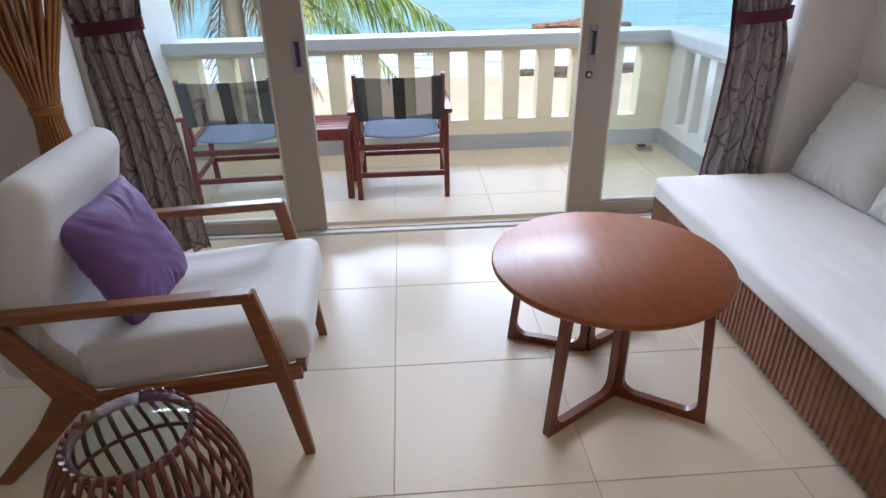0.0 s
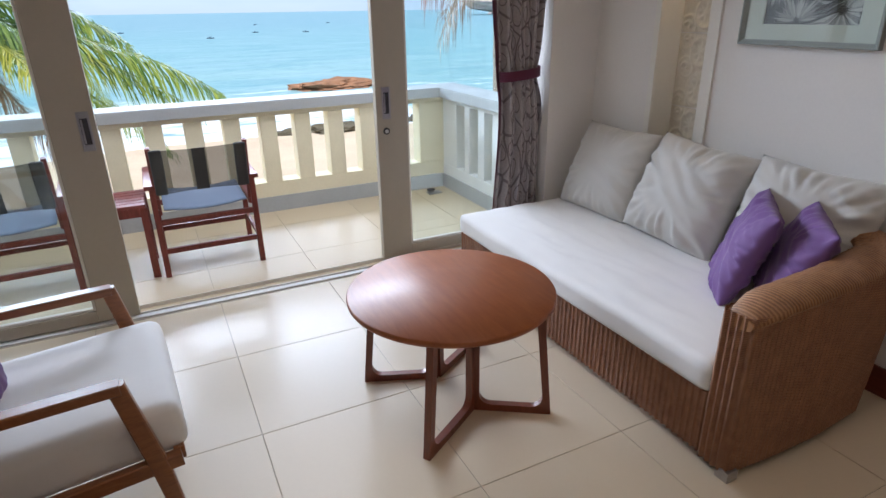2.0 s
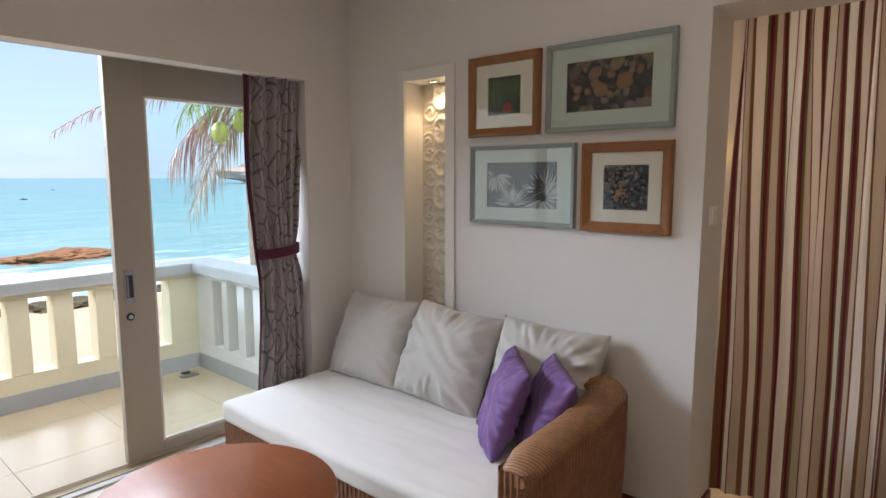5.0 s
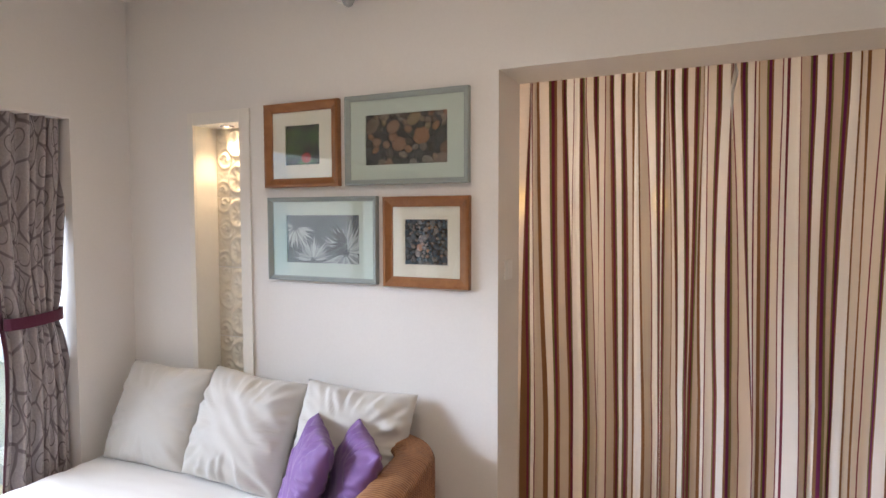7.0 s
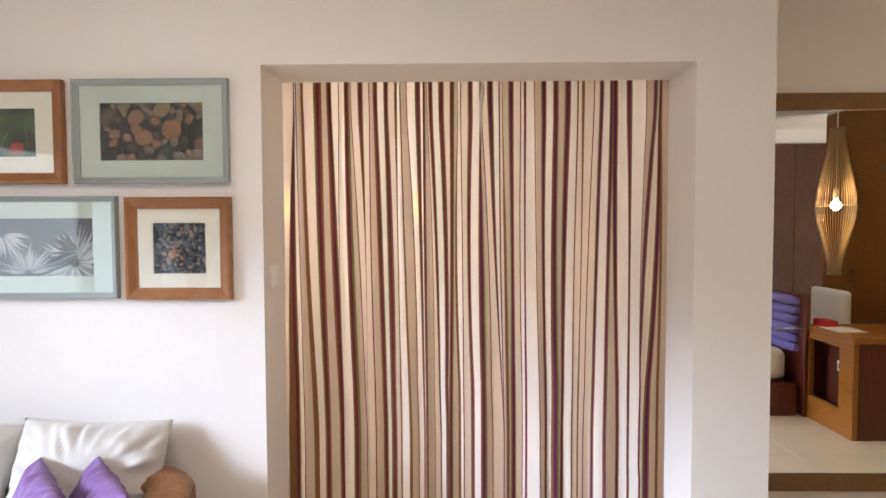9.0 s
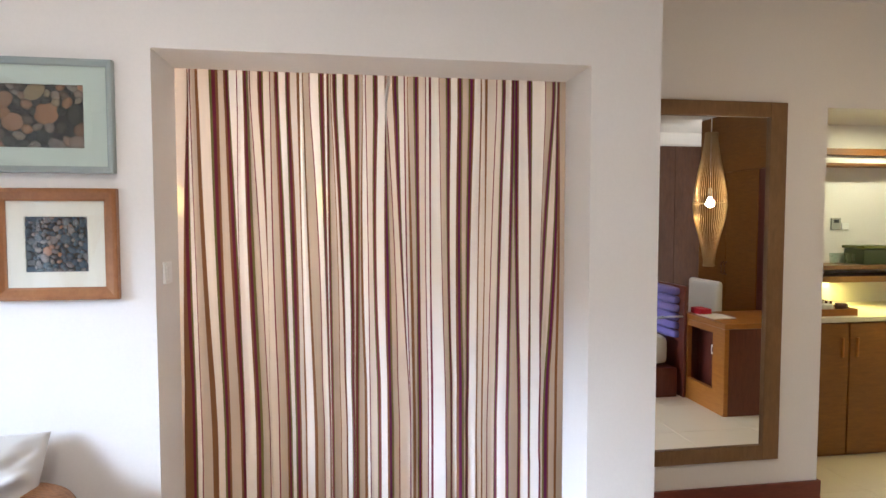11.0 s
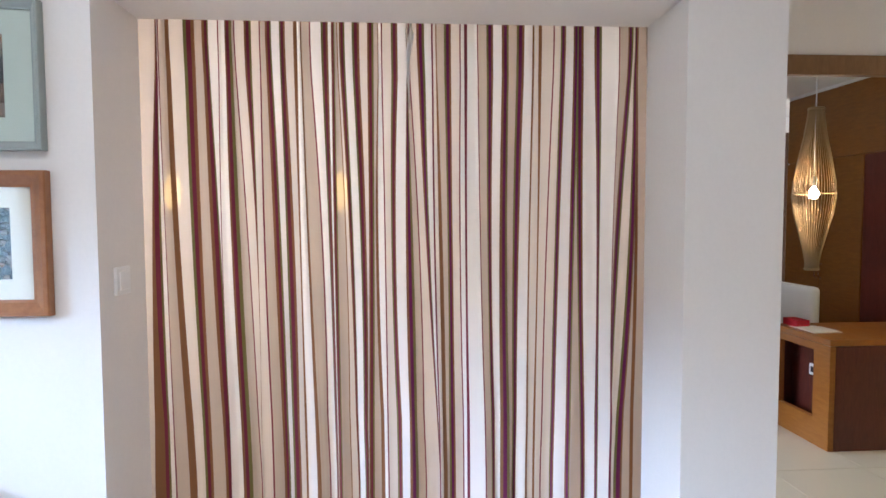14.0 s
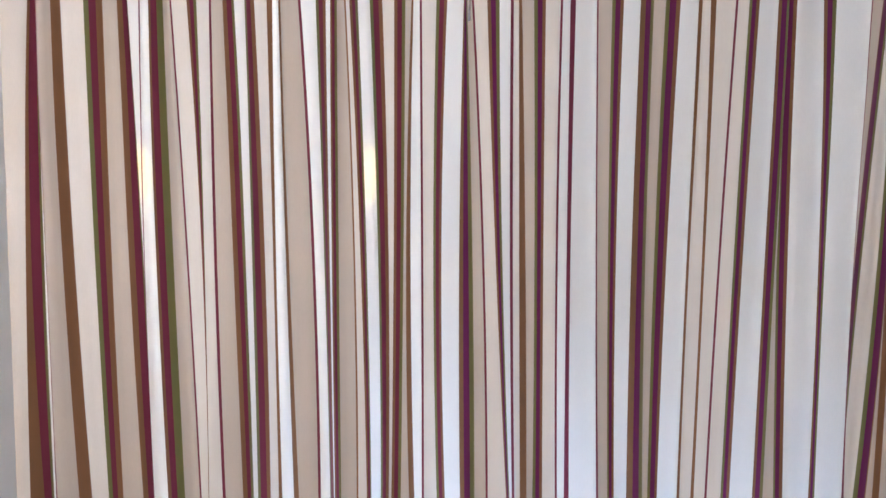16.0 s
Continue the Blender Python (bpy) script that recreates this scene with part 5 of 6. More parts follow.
# ---- tall mirror and the bed side of the room ----
mir = thing("wall_mirror", (MX, -1.95, 0.25), "tall mirror in a plain brown wooden frame", "mirror")
part("frame_side", boxes((MX - 0.03, MX - 0.002, -2.4, -2.302, 0.266, 2.2), bev=0.004), MIRF, mir)
part("frame_side", boxes((MX - 0.03, MX - 0.002, -1.57, -1.47, 0.266, 2.2), bev=0.004), MIRF, mir)
part("frame_bar", boxes((MX - 0.03, MX - 0.002, -2.302, -1.57, 2.121, 2.2), bev=0.004), MIRF, mir)
part("frame_bar", boxes((MX - 0.03, MX - 0.002, -2.302, -1.57, 0.266, 0.346), bev=0.004), MIRF, mir)
part("mirror_glass", boxes((MX - 0.012, MX - 0.006, -2.302, -1.57, 0.346, 2.121)), MIRROR, mir, "clear silvered glass")

bed = thing("bed", (-0.1, -1.95, 0.0), "low wooden bed with a violet ribbed headboard and cream mattress", "bed")
part("base", boxes((-1.0, 0.86, -2.98, -0.95, 0.0, 0.26), bev=0.01), REDWOOD, bed, "dark red wooden base")
bm = cushion(bmesh.new(), pose(-0.07, -1.97, 0.4, 0, 0, 0), 1.72, 1.95, 0.28, 0.07, n=16, puff=0.02)
part("mattress", bm, CREAM, bed, "cream covered mattress")
for k in range(6):
    bm = cushion(bmesh.new(), pose(-0.07, -3.0, 0.55 + 0.077 * k, 90, 0, 0), 1.76, 0.08, 0.08, 0.034, n=10, puff=0.0)
    part("headboard_roll", bm, VIOLET, bed, "violet padded roll")
part("headboard_back", boxes((-1.0, 0.89, -3.046, -3.02, 0.0, 0.99), bev=0.003), REDWOOD, bed)

desk = thing("desk", (1.1, -3.5, 0.0), "honey brown wooden desk with an open end panel", "desk")
part("top", boxes((0.80, 1.42, -4.0, -3.05, 0.705, 0.748), bev=0.003), DESKW, desk)
bm = boxes((0.80, 0.897, -3.09, -3.052, 0, 0.703), (1.262, 1.418, -3.09, -3.052, 0, 0.703), (0.897, 1.262, -3.09, -3.052, 0.0, 0.185), (0.897, 1.262, -3.09, -3.052, 0.652, 0.703))
part("end_panel", bm, DESKW, desk, "honey brown end panel with a cut-out")
part("side_panel", boxes((1.385, 1.419, -3.98, -3.092, 0, 0.703), bev=0.002), REDWOOD, desk, "dark red side panel")
part("back_panel", boxes((0.831, 1.384, -3.22, -3.2, 0, 0.703), bev=0.002), REDWOOD, desk)
part("inner_side", boxes((0.802, 0.83, -3.98, -3.092, 0, 0.703), bev=0.002), REDWOOD, desk)
socket = thing("wall_socket", (1.09, -3.195, 0.44), "grey metal double socket inside the desk opening", "socket")
part("plate", boxes((1.03, 1.15, -3.2, -3.188, 0.42, 0.5), bev=0.002), WHITEP, socket)
part("insert", boxes((1.05, 1.09, -3.188, -3.184, 0.44, 0.48), bev=0.001), DARKP, socket)
part("insert", boxes((1.095, 1.135, -3.188, -3.184, 0.44, 0.48), bev=0.001), DARKP, socket)
reading = thing("reading_light", (0.86, -3.03, 0.72), "small chrome reading light beside the bed", "reading light")
bm = bmesh.new()
sweep(bm, [(0.86, -3.05, 0.72), (0.86, -2.98, 0.72), (0.8, -2.93, 0.71), (0.72, -2.9, 0.69)], 0.009, n=8)
part("arm", bm, STEEL, reading)
bm = bmesh.new()
sweep(bm, [(0.74, -2.91, 0.697), (0.68, -2.885, 0.68)], 0.014, n=10)
part("head", bm, STEEL, reading)
boxr = thing("red_box", (0.9, -3.17, 0.748), "small red box on the desk", "box")
part("carton", boxes((0.82, 0.98, -3.22, -3.12, 0.75, 0.80), bev=0.003), plain("red_card", (0.45, 0.012, 0.03), 0.45, var=0.1), boxr)
book = thing("notebook", (1.08, -3.2, 0.748), "white notebook lying on the desk", "notebook")
part("cover", boxes((0.92, 1.2, -3.3, -3.1, 0.7485, 0.7495)), WHITEP, book)
part("pages", boxes((0.985, 1.2, -3.3, -3.1, 0.7495, 0.757), bev=0.001), MATW, book)
dch = thing("desk_chair", (0.4, -3.72, 0.0), "cream upholstered desk chair", "chair")
bm = cushion(bmesh.new(), pose(0.25, -3.62, 0.78, 90, 0, 0), 0.5, 0.4, 0.07, 0.03, n=12, puff=0.01)
part("backrest", bm, CREAM, dch)
bm = cushion(bmesh.new(), pose(0.27, -3.42, 0.46, 0, 0, 0), 0.5, 0.44, 0.08, 0.03, n=12, puff=0.01)
part("seat", bm, CREAM, dch)
for xx in (0.06, 0.48):
    for yy in (-3.6, -3.24):
        part("leg", boxes((xx - 0.018, xx + 0.018, yy - 0.018, yy + 0.018, 0, 0.42), bev=0.003), REDWOOD, dch)

panel = thing("wall_panelling", (WEST, -3.2, 0.0), "dark wooden wall panelling", "panelling")
for k in range(6):
    part("panel", boxes((WEST, WEST + 0.03, -5.12 + 0.69 * k, -5.12 + 0.686 * (k + 1), 0, 2.57), bev=0.003), DARKWOOD, panel)
ward = thing("wardrobe", (0.3, SOUTH, 0.0), "honey brown built-in wooden wardrobe", "wardrobe")
part("carcass", boxes((-0.7, 1.28, SOUTH - 0.04, SOUTH - 0.018, 0, 2.72), bev=0.002), WARDW, ward)
for k, (a, b) in enumerate(((-0.698, -0.2), (-0.196, 0.3))):
    d = part("door", boxes((a, b, SOUTH - 0.018, SOUTH, 0.06, 2.08), bev=0.003), WARDW, ward)
    hx = -0.225 if k == 0 else -0.17
    bm = bmesh.new()
    sweep(bm, [(hx, SOUTH, 0.98), (hx, SOUTH + 0.03, 1.0), (hx, SOUTH + 0.03, 1.1), (hx, SOUTH, 1.12)], 0.006, n=6)
    part("handle", bm, REDWOOD, d, "slim dark handle")
part("upper_panel", boxes((-0.698, 1.278, SOUTH - 0.018, SOUTH - 0.002, 2.09, 2.71), bev=0.003), WARDW, ward)
part("dark_door", boxes((0.31, 1.27, SOUTH - 0.018, SOUTH - 0.002, 0.06, 2.08), bev=0.003), REDWOOD, ward, "dark red door leaf")


def pendant(x, y):
    p = thing("pendant_lamp", (x, y, 1.22), "bottle-shaped pendant lamp of fine cane with a lit bulb", "pendant lamp")
    outline = [(0.037, 1.22), (0.038, 1.27), (0.05, 1.34), (0.078, 1.46), (0.108, 1.58), (0.121, 1.68), (0.116, 1.77), (0.092, 1.91), (0.062, 2.06), (0.046, 2.17), (0.041, 2.235)]
    for k in range(44):
        a = 2 * math.pi * k / 44
        bm = bmesh.new()
        sweep(bm, [(x + r * math.cos(a), y + r * math.sin(a), z) for r, z in outline], 0.0028, n=4)
        part("cane", bm, CANE, p)
    for r, z, w in ((0.121, 1.7, 0.004), (0.039, 1.23, 0.006), (0.043, 2.225, 0.006)):
        bm = bmesh.new()
        sweep(bm, [(x + r * math.cos(2 * math.pi * j / 32), y + r * math.sin(2 * math.pi * j / 32), z) for j in range(32)], w, n=6, close=True)
        part("hoop", bm, CANE, p)
    bm = bmesh.new()
    sweep(bm, [(x, y, 1.8), (x, y, ROOF)], 0.004, n=6)
    part("cord", bm, WHITEP, p, "thin white cord")
    bm = bmesh.new()
    lathe(bm, ((0.016, 1.745), (0.018, 1.79), (0.01, 1.815)), x, y, 14)
    part("lamp_holder", bm, STEEL, p)
    bm = bmesh.new()
    lathe(bm, ((0.01, 1.745), (0.015, 1.733), (0.019, 1.717), (0.015, 1.704), (0.001, 1.699)), x, y, 18)
    ob = part("bulb", bm, glow_mat("bulb_glow", (1.0, 0.72, 0.35), 16.0), p, "glowing warm bulb")
    ob.visible_shadow = False
    return p


CANE = cloth("pale_cane", (0.5, 0.36, 0.2), 0.6, thin=0.35)
pendant(1.53, -2.785)
for far in (desk, socket, reading, boxr, book, dch, bed):
    far.location.y += 0.04


def vanity(y):
    v = thing("vanity_lamp", (3.36, y, 1.6), "small warm vanity lamp behind the curtain", "lamp", "vanity lamps")
    bm = bmesh.new()
    lathe(bm, ((0.015, 1.6), (0.032, 1.63), (0.038, 1.69), (0.032, 1.74), (0.015, 1.77)), 3.33, y, 20)
    ob = part("shade", bm, glow_mat("vanity_glow", (1.0, 0.56, 0.1), 6.5), v, "glowing shade")
    ob.visible_shadow = False
    bm = bmesh.new()
    sweep(bm, [(3.33, y, 1.76), (3.33, y, ROOF)], 0.006, n=8)
    part("stem", bm, STEEL, v)
    return v


vanity(0.85)
vanity(0.07)

# ---- minibar ----
bar = thing("minibar_cabinet", (3.6, -3.6, 0.0), "honey brown wooden minibar cabinet under a pale stone top", "cabinet")
part("body", boxes((3.345, 3.93, -4.9, -2.70, 0.0, 0.90)), WARDW, bar)
for a, b in ((-3.335, -2.71), (-3.97, -3.345), (-4.6, -3.98)):
    d = part("door", boxes((3.322, 3.343, a, b, 0.02, 0.895), bev=0.003), WARDW, bar)
    hy = a + 0.05 if a == -3.335 else (b - 0.05 if a == -3.97 else a + 0.05)
    part("handle", boxes((3.308, 3.322, hy - 0.008, hy + 0.008, 0.67, 0.8), bev=0.003), DESKW, d, "honey brown bar handle")
top = thing("worktop", (3.6, -3.6, 0.905), "pale stone worktop on the minibar", "worktop")
part("slab", boxes((3.3, 3.94, -4.95, -2.69, 0.905, 0.938), bev=0.004), STONE, top)
shelf = thing("wall_shelf", (3.8, -3.7, 1.12), "brown wooden double shelf lit from below", "shelf")
part("lower_board", boxes((3.68, 3.945, -4.9, -2.69, 1.122, 1.165), bev=0.002), MIRF, shelf)
part("upper_board", boxes((3.68, 3.945, -4.9, -2.69, 1.215, 1.245), bev=0.002), MIRF, shelf)
part("back_strip", boxes((3.93, 3.945, -4.9, -2.69, 1.165, 1.215)), TRIM, shelf)
canopy = thing("shelf_canopy", (3.85, -3.7, 1.95), "brown wooden band over the minibar niche", "wooden band")
part("band", boxes((3.78, 3.945, -4.9, -2.69, 2.05, 2.1), bev=0.002), WARDW, canopy)
part("lower_band", boxes((3.8, 3.945, -4.9, -2.69, 1.975, 1.995), bev=0.002), WARDW, canopy)
part("light_strip", boxes((3.81, 3.945, -4.9, -2.69, 1.995, 2.05)), TRIM, canopy, "pale strip between the bands")
stat = thing("thermostat", (3.94, -3.76, 1.5), "small grey thermostat with a white switch beside it", "thermostat")
part("case", boxes((3.935, 3.948, -3.81, -3.73, 1.5, 1.59), bev=0.003), plain("grey_plastic", (0.36, 0.36, 0.33), 0.45, var=0.05), stat)
part("display", boxes((3.931, 3.935, -3.79, -3.75, 1.552, 1.576)), DARKP, stat)
part("switch", boxes((3.936, 3.948, -3.88, -3.82, 1.5, 1.55), bev=0.003), WHITEP, stat, "white switch plate")
kit = thing("tea_tray", (3.45, -3.2, 0.938), "brown wooden tray holding cups and sachets", "tray")
bm = boxes((3.35, 3.6, -3.42, -3.1, 0.939, 0.947), (3.35, 3.358, -3.42, -3.1, 0.947, 0.985), (3.592, 3.6, -3.42, -3.1, 0.947, 0.985), (3.358, 3.592, -3.42, -3.412, 0.947, 0.985), (3.358, 3.592, -3.108, -3.1, 0.947, 0.985))
part("tray", bm, DESKW, kit)
cups = plain("white_china", (0.75, 0.72, 0.68), 0.2, var=0.02, relief=0)
dark_cup = plain("dark_glaze", (0.09, 0.03, 0.03), 0.25, var=0.2)
for cy, cm, nm in ((-3.36, dark_cup, "dark glazed cup on the tea tray"), (-3.25, cups, "white china cup on the tea tray")):
    cup = thing("cup", (3.42, cy, 0.948), nm, "cup")
    bm = bmesh.new()
    lathe(bm, ((0.022, 0.948), (0.034, 0.965), (0.038, 1.01), (0.035, 1.01), (0.031, 0.968), (0.001, 0.956)), 3.42, cy, 20)
    part("bowl", bm, cm, cup)
    bm = bmesh.new()
    sweep(bm, [(3.42, cy - 0.036 - 0.02 * math.sin(math.pi * k / 6), 0.965 + 0.036 * k / 6) for k in range(7)], 0.004, n=6)
    part("handle", bm, cm, cup)
sach = thing("sachet_box", (3.5, -3.3, 0.948), "small box of pale and brown sachets on the tea tray", "box")
part("carton", boxes((3.46, 3.56, -3.34, -3.22, 0.948, 1.0), bev=0.002), DESKW, sach)
for k in range(6):
    part("sachet", boxes((3.468, 3.552, -3.332 + 0.018 * k, -3.322 + 0.018 * k, 1.0, 1.022)), MATW if k % 2 else dark_cup, sach)
bottle = thing("bottle", (3.5, -3.14, 0.948), "dark bottle with a long neck on the minibar", "bottle")
bm = bmesh.new()
lathe(bm, ((0.03, 0.948), (0.033, 0.96), (0.033, 1.06), (0.014, 1.1), (0.013, 1.16), (0.001, 1.162)), 3.5, -3.14, 20)
part("glass", bm, dark_cup, bottle)
for k, gy in enumerate((-3.62, -3.7, -3.76)):
    g = thing("drinking_glass", (3.78, gy, 1.246), "clear drinking glass on the shelf", "glass", "glasses on the shelf")
    bm = bmesh.new()
    lathe(bm, ((0.026, 1.246), (0.032, 1.33), (0.03, 1.33), (0.024, 1.252), (0.001, 1.252)), 3.78, gy, 20)
    part("bowl", bm, glass_mat("tumbler_glass", (0.9, 0.95, 0.92), ior=1.5), g)
ice = thing("ice_box", (3.8, -3.92, 1.246), "dark green lacquered box with a raised lid on the shelf", "box")
part("body", boxes((3.72, 3.9, -4.03, -3.81, 1.246, 1.36), bev=0.006), plain("green_lacquer", (0.05, 0.07, 0.03), 0.3, var=0.15), ice)
part("lid", boxes((3.71, 3.91, -4.045, -3.8, 1.363, 1.385), bev=0.004), plain("olive_lacquer", (0.12, 0.13, 0.03), 0.3, var=0.15), ice)
spot = thing("alcove_downlight", (3.4, -3.9, 2.295), "small round downlight in the alcove ceiling", "downlight")
bm = bmesh.new()
lathe(bm, ((0.05, 2.3), (0.05, 2.292), (0.04, 2.29), (0.001, 2.29)), 3.4, -3.9, 24)
part("lens", bm, glow_mat("alcove_glow", (1.0, 0.9, 0.6), 8.0), spot)

# ---- outside: beach, sea, palms ----
def sand_mat():
    m, t, p = nodes_of("beach_sand")
    v = mapped(t)
    big, fine = noise_tex(t, v, 0.25, 5), noise_tex(t, v, 6.0, 5)
    c = ramp(t, big, ((0.35, (0.6, 0.46, 0.3)), (0.65, (0.7, 0.56, 0.38))))
    t.links.new(blend(t, 0.25, c, ramp(t, fine, ((0.3, (0.48, 0.37, 0.25)), (0.7, (0.74, 0.6, 0.43))))), p.inputs["Base Color"])
    p.inputs["Roughness"].default_value = 0.9
    bump(t, p, fine, 0.5, 0.08)
    return m


def sea_mat():
    m, t, p = nodes_of("sea_water")
    pos = t.nodes.new("ShaderNodeNewGeometry").outputs["Position"]
    sep = t.nodes.new("ShaderNodeSeparateXYZ")
    t.links.new(pos, sep.inputs[0])
    far = add(t, "ShaderNodeMapRange", From_Min=25.0, From_Max=400.0)
    t.links.new(sep.outputs["Y"], far.inputs["Value"])
    c = ramp(t, far.outputs["Result"], ((0.0, (0.45, 0.55, 0.5)), (0.08, (0.3, 0.48, 0.45)), (0.3, (0.22, 0.42, 0.42)), (1.0, (0.2, 0.36, 0.4))))
    v = mapped(t, (0.35, 1.0, 1.0))
    swell = noise_tex(t, v, 0.18, 5, 0.6, 0.4)
    chop = noise_tex(t, v, 1.3, 5, 0.6)
    rolls = noise_tex(t, mapped(t, (0.012, 0.16, 1)), 1.0, 4, 0.55, 0.5)
    c = blend(t, ramp(t, rolls, ((0.4, (0, 0, 0)), (0.62, (0.55, 0.55, 0.55)))), c, (0.16, 0.36, 0.4))
    c = blend(t, ramp(t, chop, ((0.45, (0, 0, 0)), (0.7, (0.85, 0.85, 0.85)))), c, (0.11, 0.27, 0.32))
    c = blend(t, ramp(t, swell, ((0.35, (0.22, 0.22, 0.22)), (0.55, (0, 0, 0)))), c, (0.55, 0.66, 0.66))
    # foam: lines that run along the shore, and scattered caps farther out
    near = add(t, "ShaderNodeMapRange", From_Min=41.0, From_Max=78.0, To_Min=1.0, To_Max=0.0)
    t.links.new(sep.outputs["Y"], near.inputs["Value"])
    fl = noise_tex(t, mapped(t, (0.09, 0.5, 1)), 1.0, 6, 0.7, 0.6)
    lim = math_node(t, "ADD", fl, math_node(t, "MULTIPLY", near.outputs["Result"], 0.3))
    foam = ramp(t, lim, ((0.66, (0, 0, 0)), (0.74, (1, 1, 1))))
    t.links.new(blend(t, foam, c, (0.85, 0.88, 0.88)), p.inputs["Base Color"])
    p.inputs["Roughness"].default_value = 0.4
    p.inputs["Specular IOR Level"].default_value = 0.2
    bump(t, p, math_node(t, "ADD", math_node(t, "MULTIPLY", swell, 0.8), math_node(t, "MULTIPLY", chop, 0.25)), 0.8, 0.6)
    return m


SEA_Z = -6.5
bm = bmesh.new()


def shore(u, v):
    y = -60 + 5060 * v ** 3 if v > 0 else -60
    x = (u - 0.5) * (300 + 9000 * v ** 2)
    z = -5.3 - max(0.0, y - 12) * 0.042 if y < 60 else -8.0
    return Vector((x, y, max(z, -9) + 0.12 * noise.noise((x * 0.15, y * 0.15, 0))))


grid(bm, 60, 90, shore)
structure("ground", bm, sand_mat(), "pale sandy beach", "beach")
bm = bmesh.new()
grid(bm, 24, 60, lambda u, v: Vector(((u - 0.5) * (500 + 9000 * v ** 2) + 0.0, 33.0 + 3.0 * math.sin(u * 60) * (1 - v) ** 30 + 4860 * v ** 2.5, SEA_Z)))
structure("water", bm, sea_mat(), "turquoise sea with small waves and surf", "sea")

ROCK = plain("red_brown_rock", (0.3, 0.15, 0.075), 0.9, var=0.45, scale=0.9, fine=9, relief=0.8, dist=0.15)
ROCKD = plain("weed_dark_rock", (0.12, 0.1, 0.06), 0.9, var=0.45, scale=1.2, fine=9, relief=0.8, dist=0.1)


def rock(name, loc, size, mat, label, seed, cut=0.35):
    bm = bmesh.new()
    bmesh.ops.create_icosphere(bm, subdivisions=5, radius=1)
    for v in bm.verts:
        d = v.co.normalized()
        k = 1 + 0.35 * noise.noise(d * 1.6 + Vector((seed, 0, 0))) + 0.2 * noise.noise(d * 4.5 + Vector((0, seed, 0))) + 0.09 * noise.noise(d * 13)
        v.co = Vector((d.x * size[0] * k, d.y * size[1] * k, max(-cut, d.z) * size[2] * k))
    for f in bm.faces:
        f.smooth = False
    bm.transform(pose(*loc))
    return solid(name, bm, mat, label, "rock")


rock("rock_island", (18.6, 65.5, SEA_Z), (5.2, 2.2, 0.95), ROCK, "low red-brown rock island in the sea", 3)
rock("rock_island", (23.2, 66.5, SEA_Z), (1.6, 1.2, 0.6), ROCKD, "dark wet rock beside the rock island", 9)
for k, (x, y, s) in enumerate(((11.5, 41, 1.3), (15, 42, 1.1), (8.2, 41.5, 0.7), (19, 42, 1.0))):
    rock("beach_rock", (x, y, -6.45), (s * 1.5, s, s * 0.4), ROCKD, "dark weedy rock at the water's edge", 20 + k)
# far headland: distance haze is put into its paled colour
rock("headland", (655, 700, SEA_Z - 1), (210, 110, 44), plain("far_headland", (0.52, 0.38, 0.33), 0.95, var=0.3, scale=0.02, fine=0.15, relief=0.6, dist=4), "distant reddish headland across the bay", 31)


def boat(x, y, s, mat, label):
    b = thing("fishing_boat", (x, y, SEA_Z), label, "boat", "fishing boats on the sea")
    bm = bmesh.new()
    secs = []
    for k in range(9):
        u = k / 8 * 2 - 1
        w = 0.9 * (1 - abs(u) ** 2.5) + 0.06
        lift = 0.5 * abs(u) ** 2.2
        secs.append([bm.verts.new(Vector((x + u * 4.2 * s, y + yy * w * s, SEA_Z + (zz + lift * (zz > 0.3)) * s))) for yy, zz in ((-1, 1.0), (-0.7, 0.1), (0, -0.2), (0.7, 0.1), (1, 1.0))])
    for a, c in zip(secs, secs[1:]):
        for j in range(4):
            bm.faces.new((a[j], c[j], c[j + 1], a[j + 1]))
        bm.faces.new((a[0], a[4], c[4], c[0]))
    bm.faces.new(secs[0]), bm.faces.new(secs[-1])
    part("hull", bm, mat, b)
    part("cabin", boxes((x - 1.3 * s, x + 0.3 * s, y - 0.6 * s, y + 0.6 * s, SEA_Z + 0.8 * s, SEA_Z + 2.2 * s), bev=0.05), mat, b)
    bm = bmesh.new()
    sweep(bm, [(x + 1.2 * s, y, SEA_Z + 0.8 * s), (x + 1.2 * s, y, SEA_Z + 4 * s)], 0.08 * s, n=6)
    part("mast", bm, mat, b)


B1 = plain("red_hull", (0.3, 0.03, 0.03), 0.6)
B2 = plain("blue_grey_hull", (0.06, 0.1, 0.14), 0.6)
boat(88, 240, 0.5, B1, "small red fishing boat with a cabin")
for x, y in ((62, 250), (22, 215), (-5, 300), (44, 260), (120, 420), (70, 410)):
    boat(x, y, 0.28, B2, "small dark fishing boat far out")

BARK = plain("palm_bark", (0.22, 0.18, 0.14), 0.9, var=0.35, scale=3, fine=18, relief=0.6, stretch=(1, 1, 4), dist=0.03)


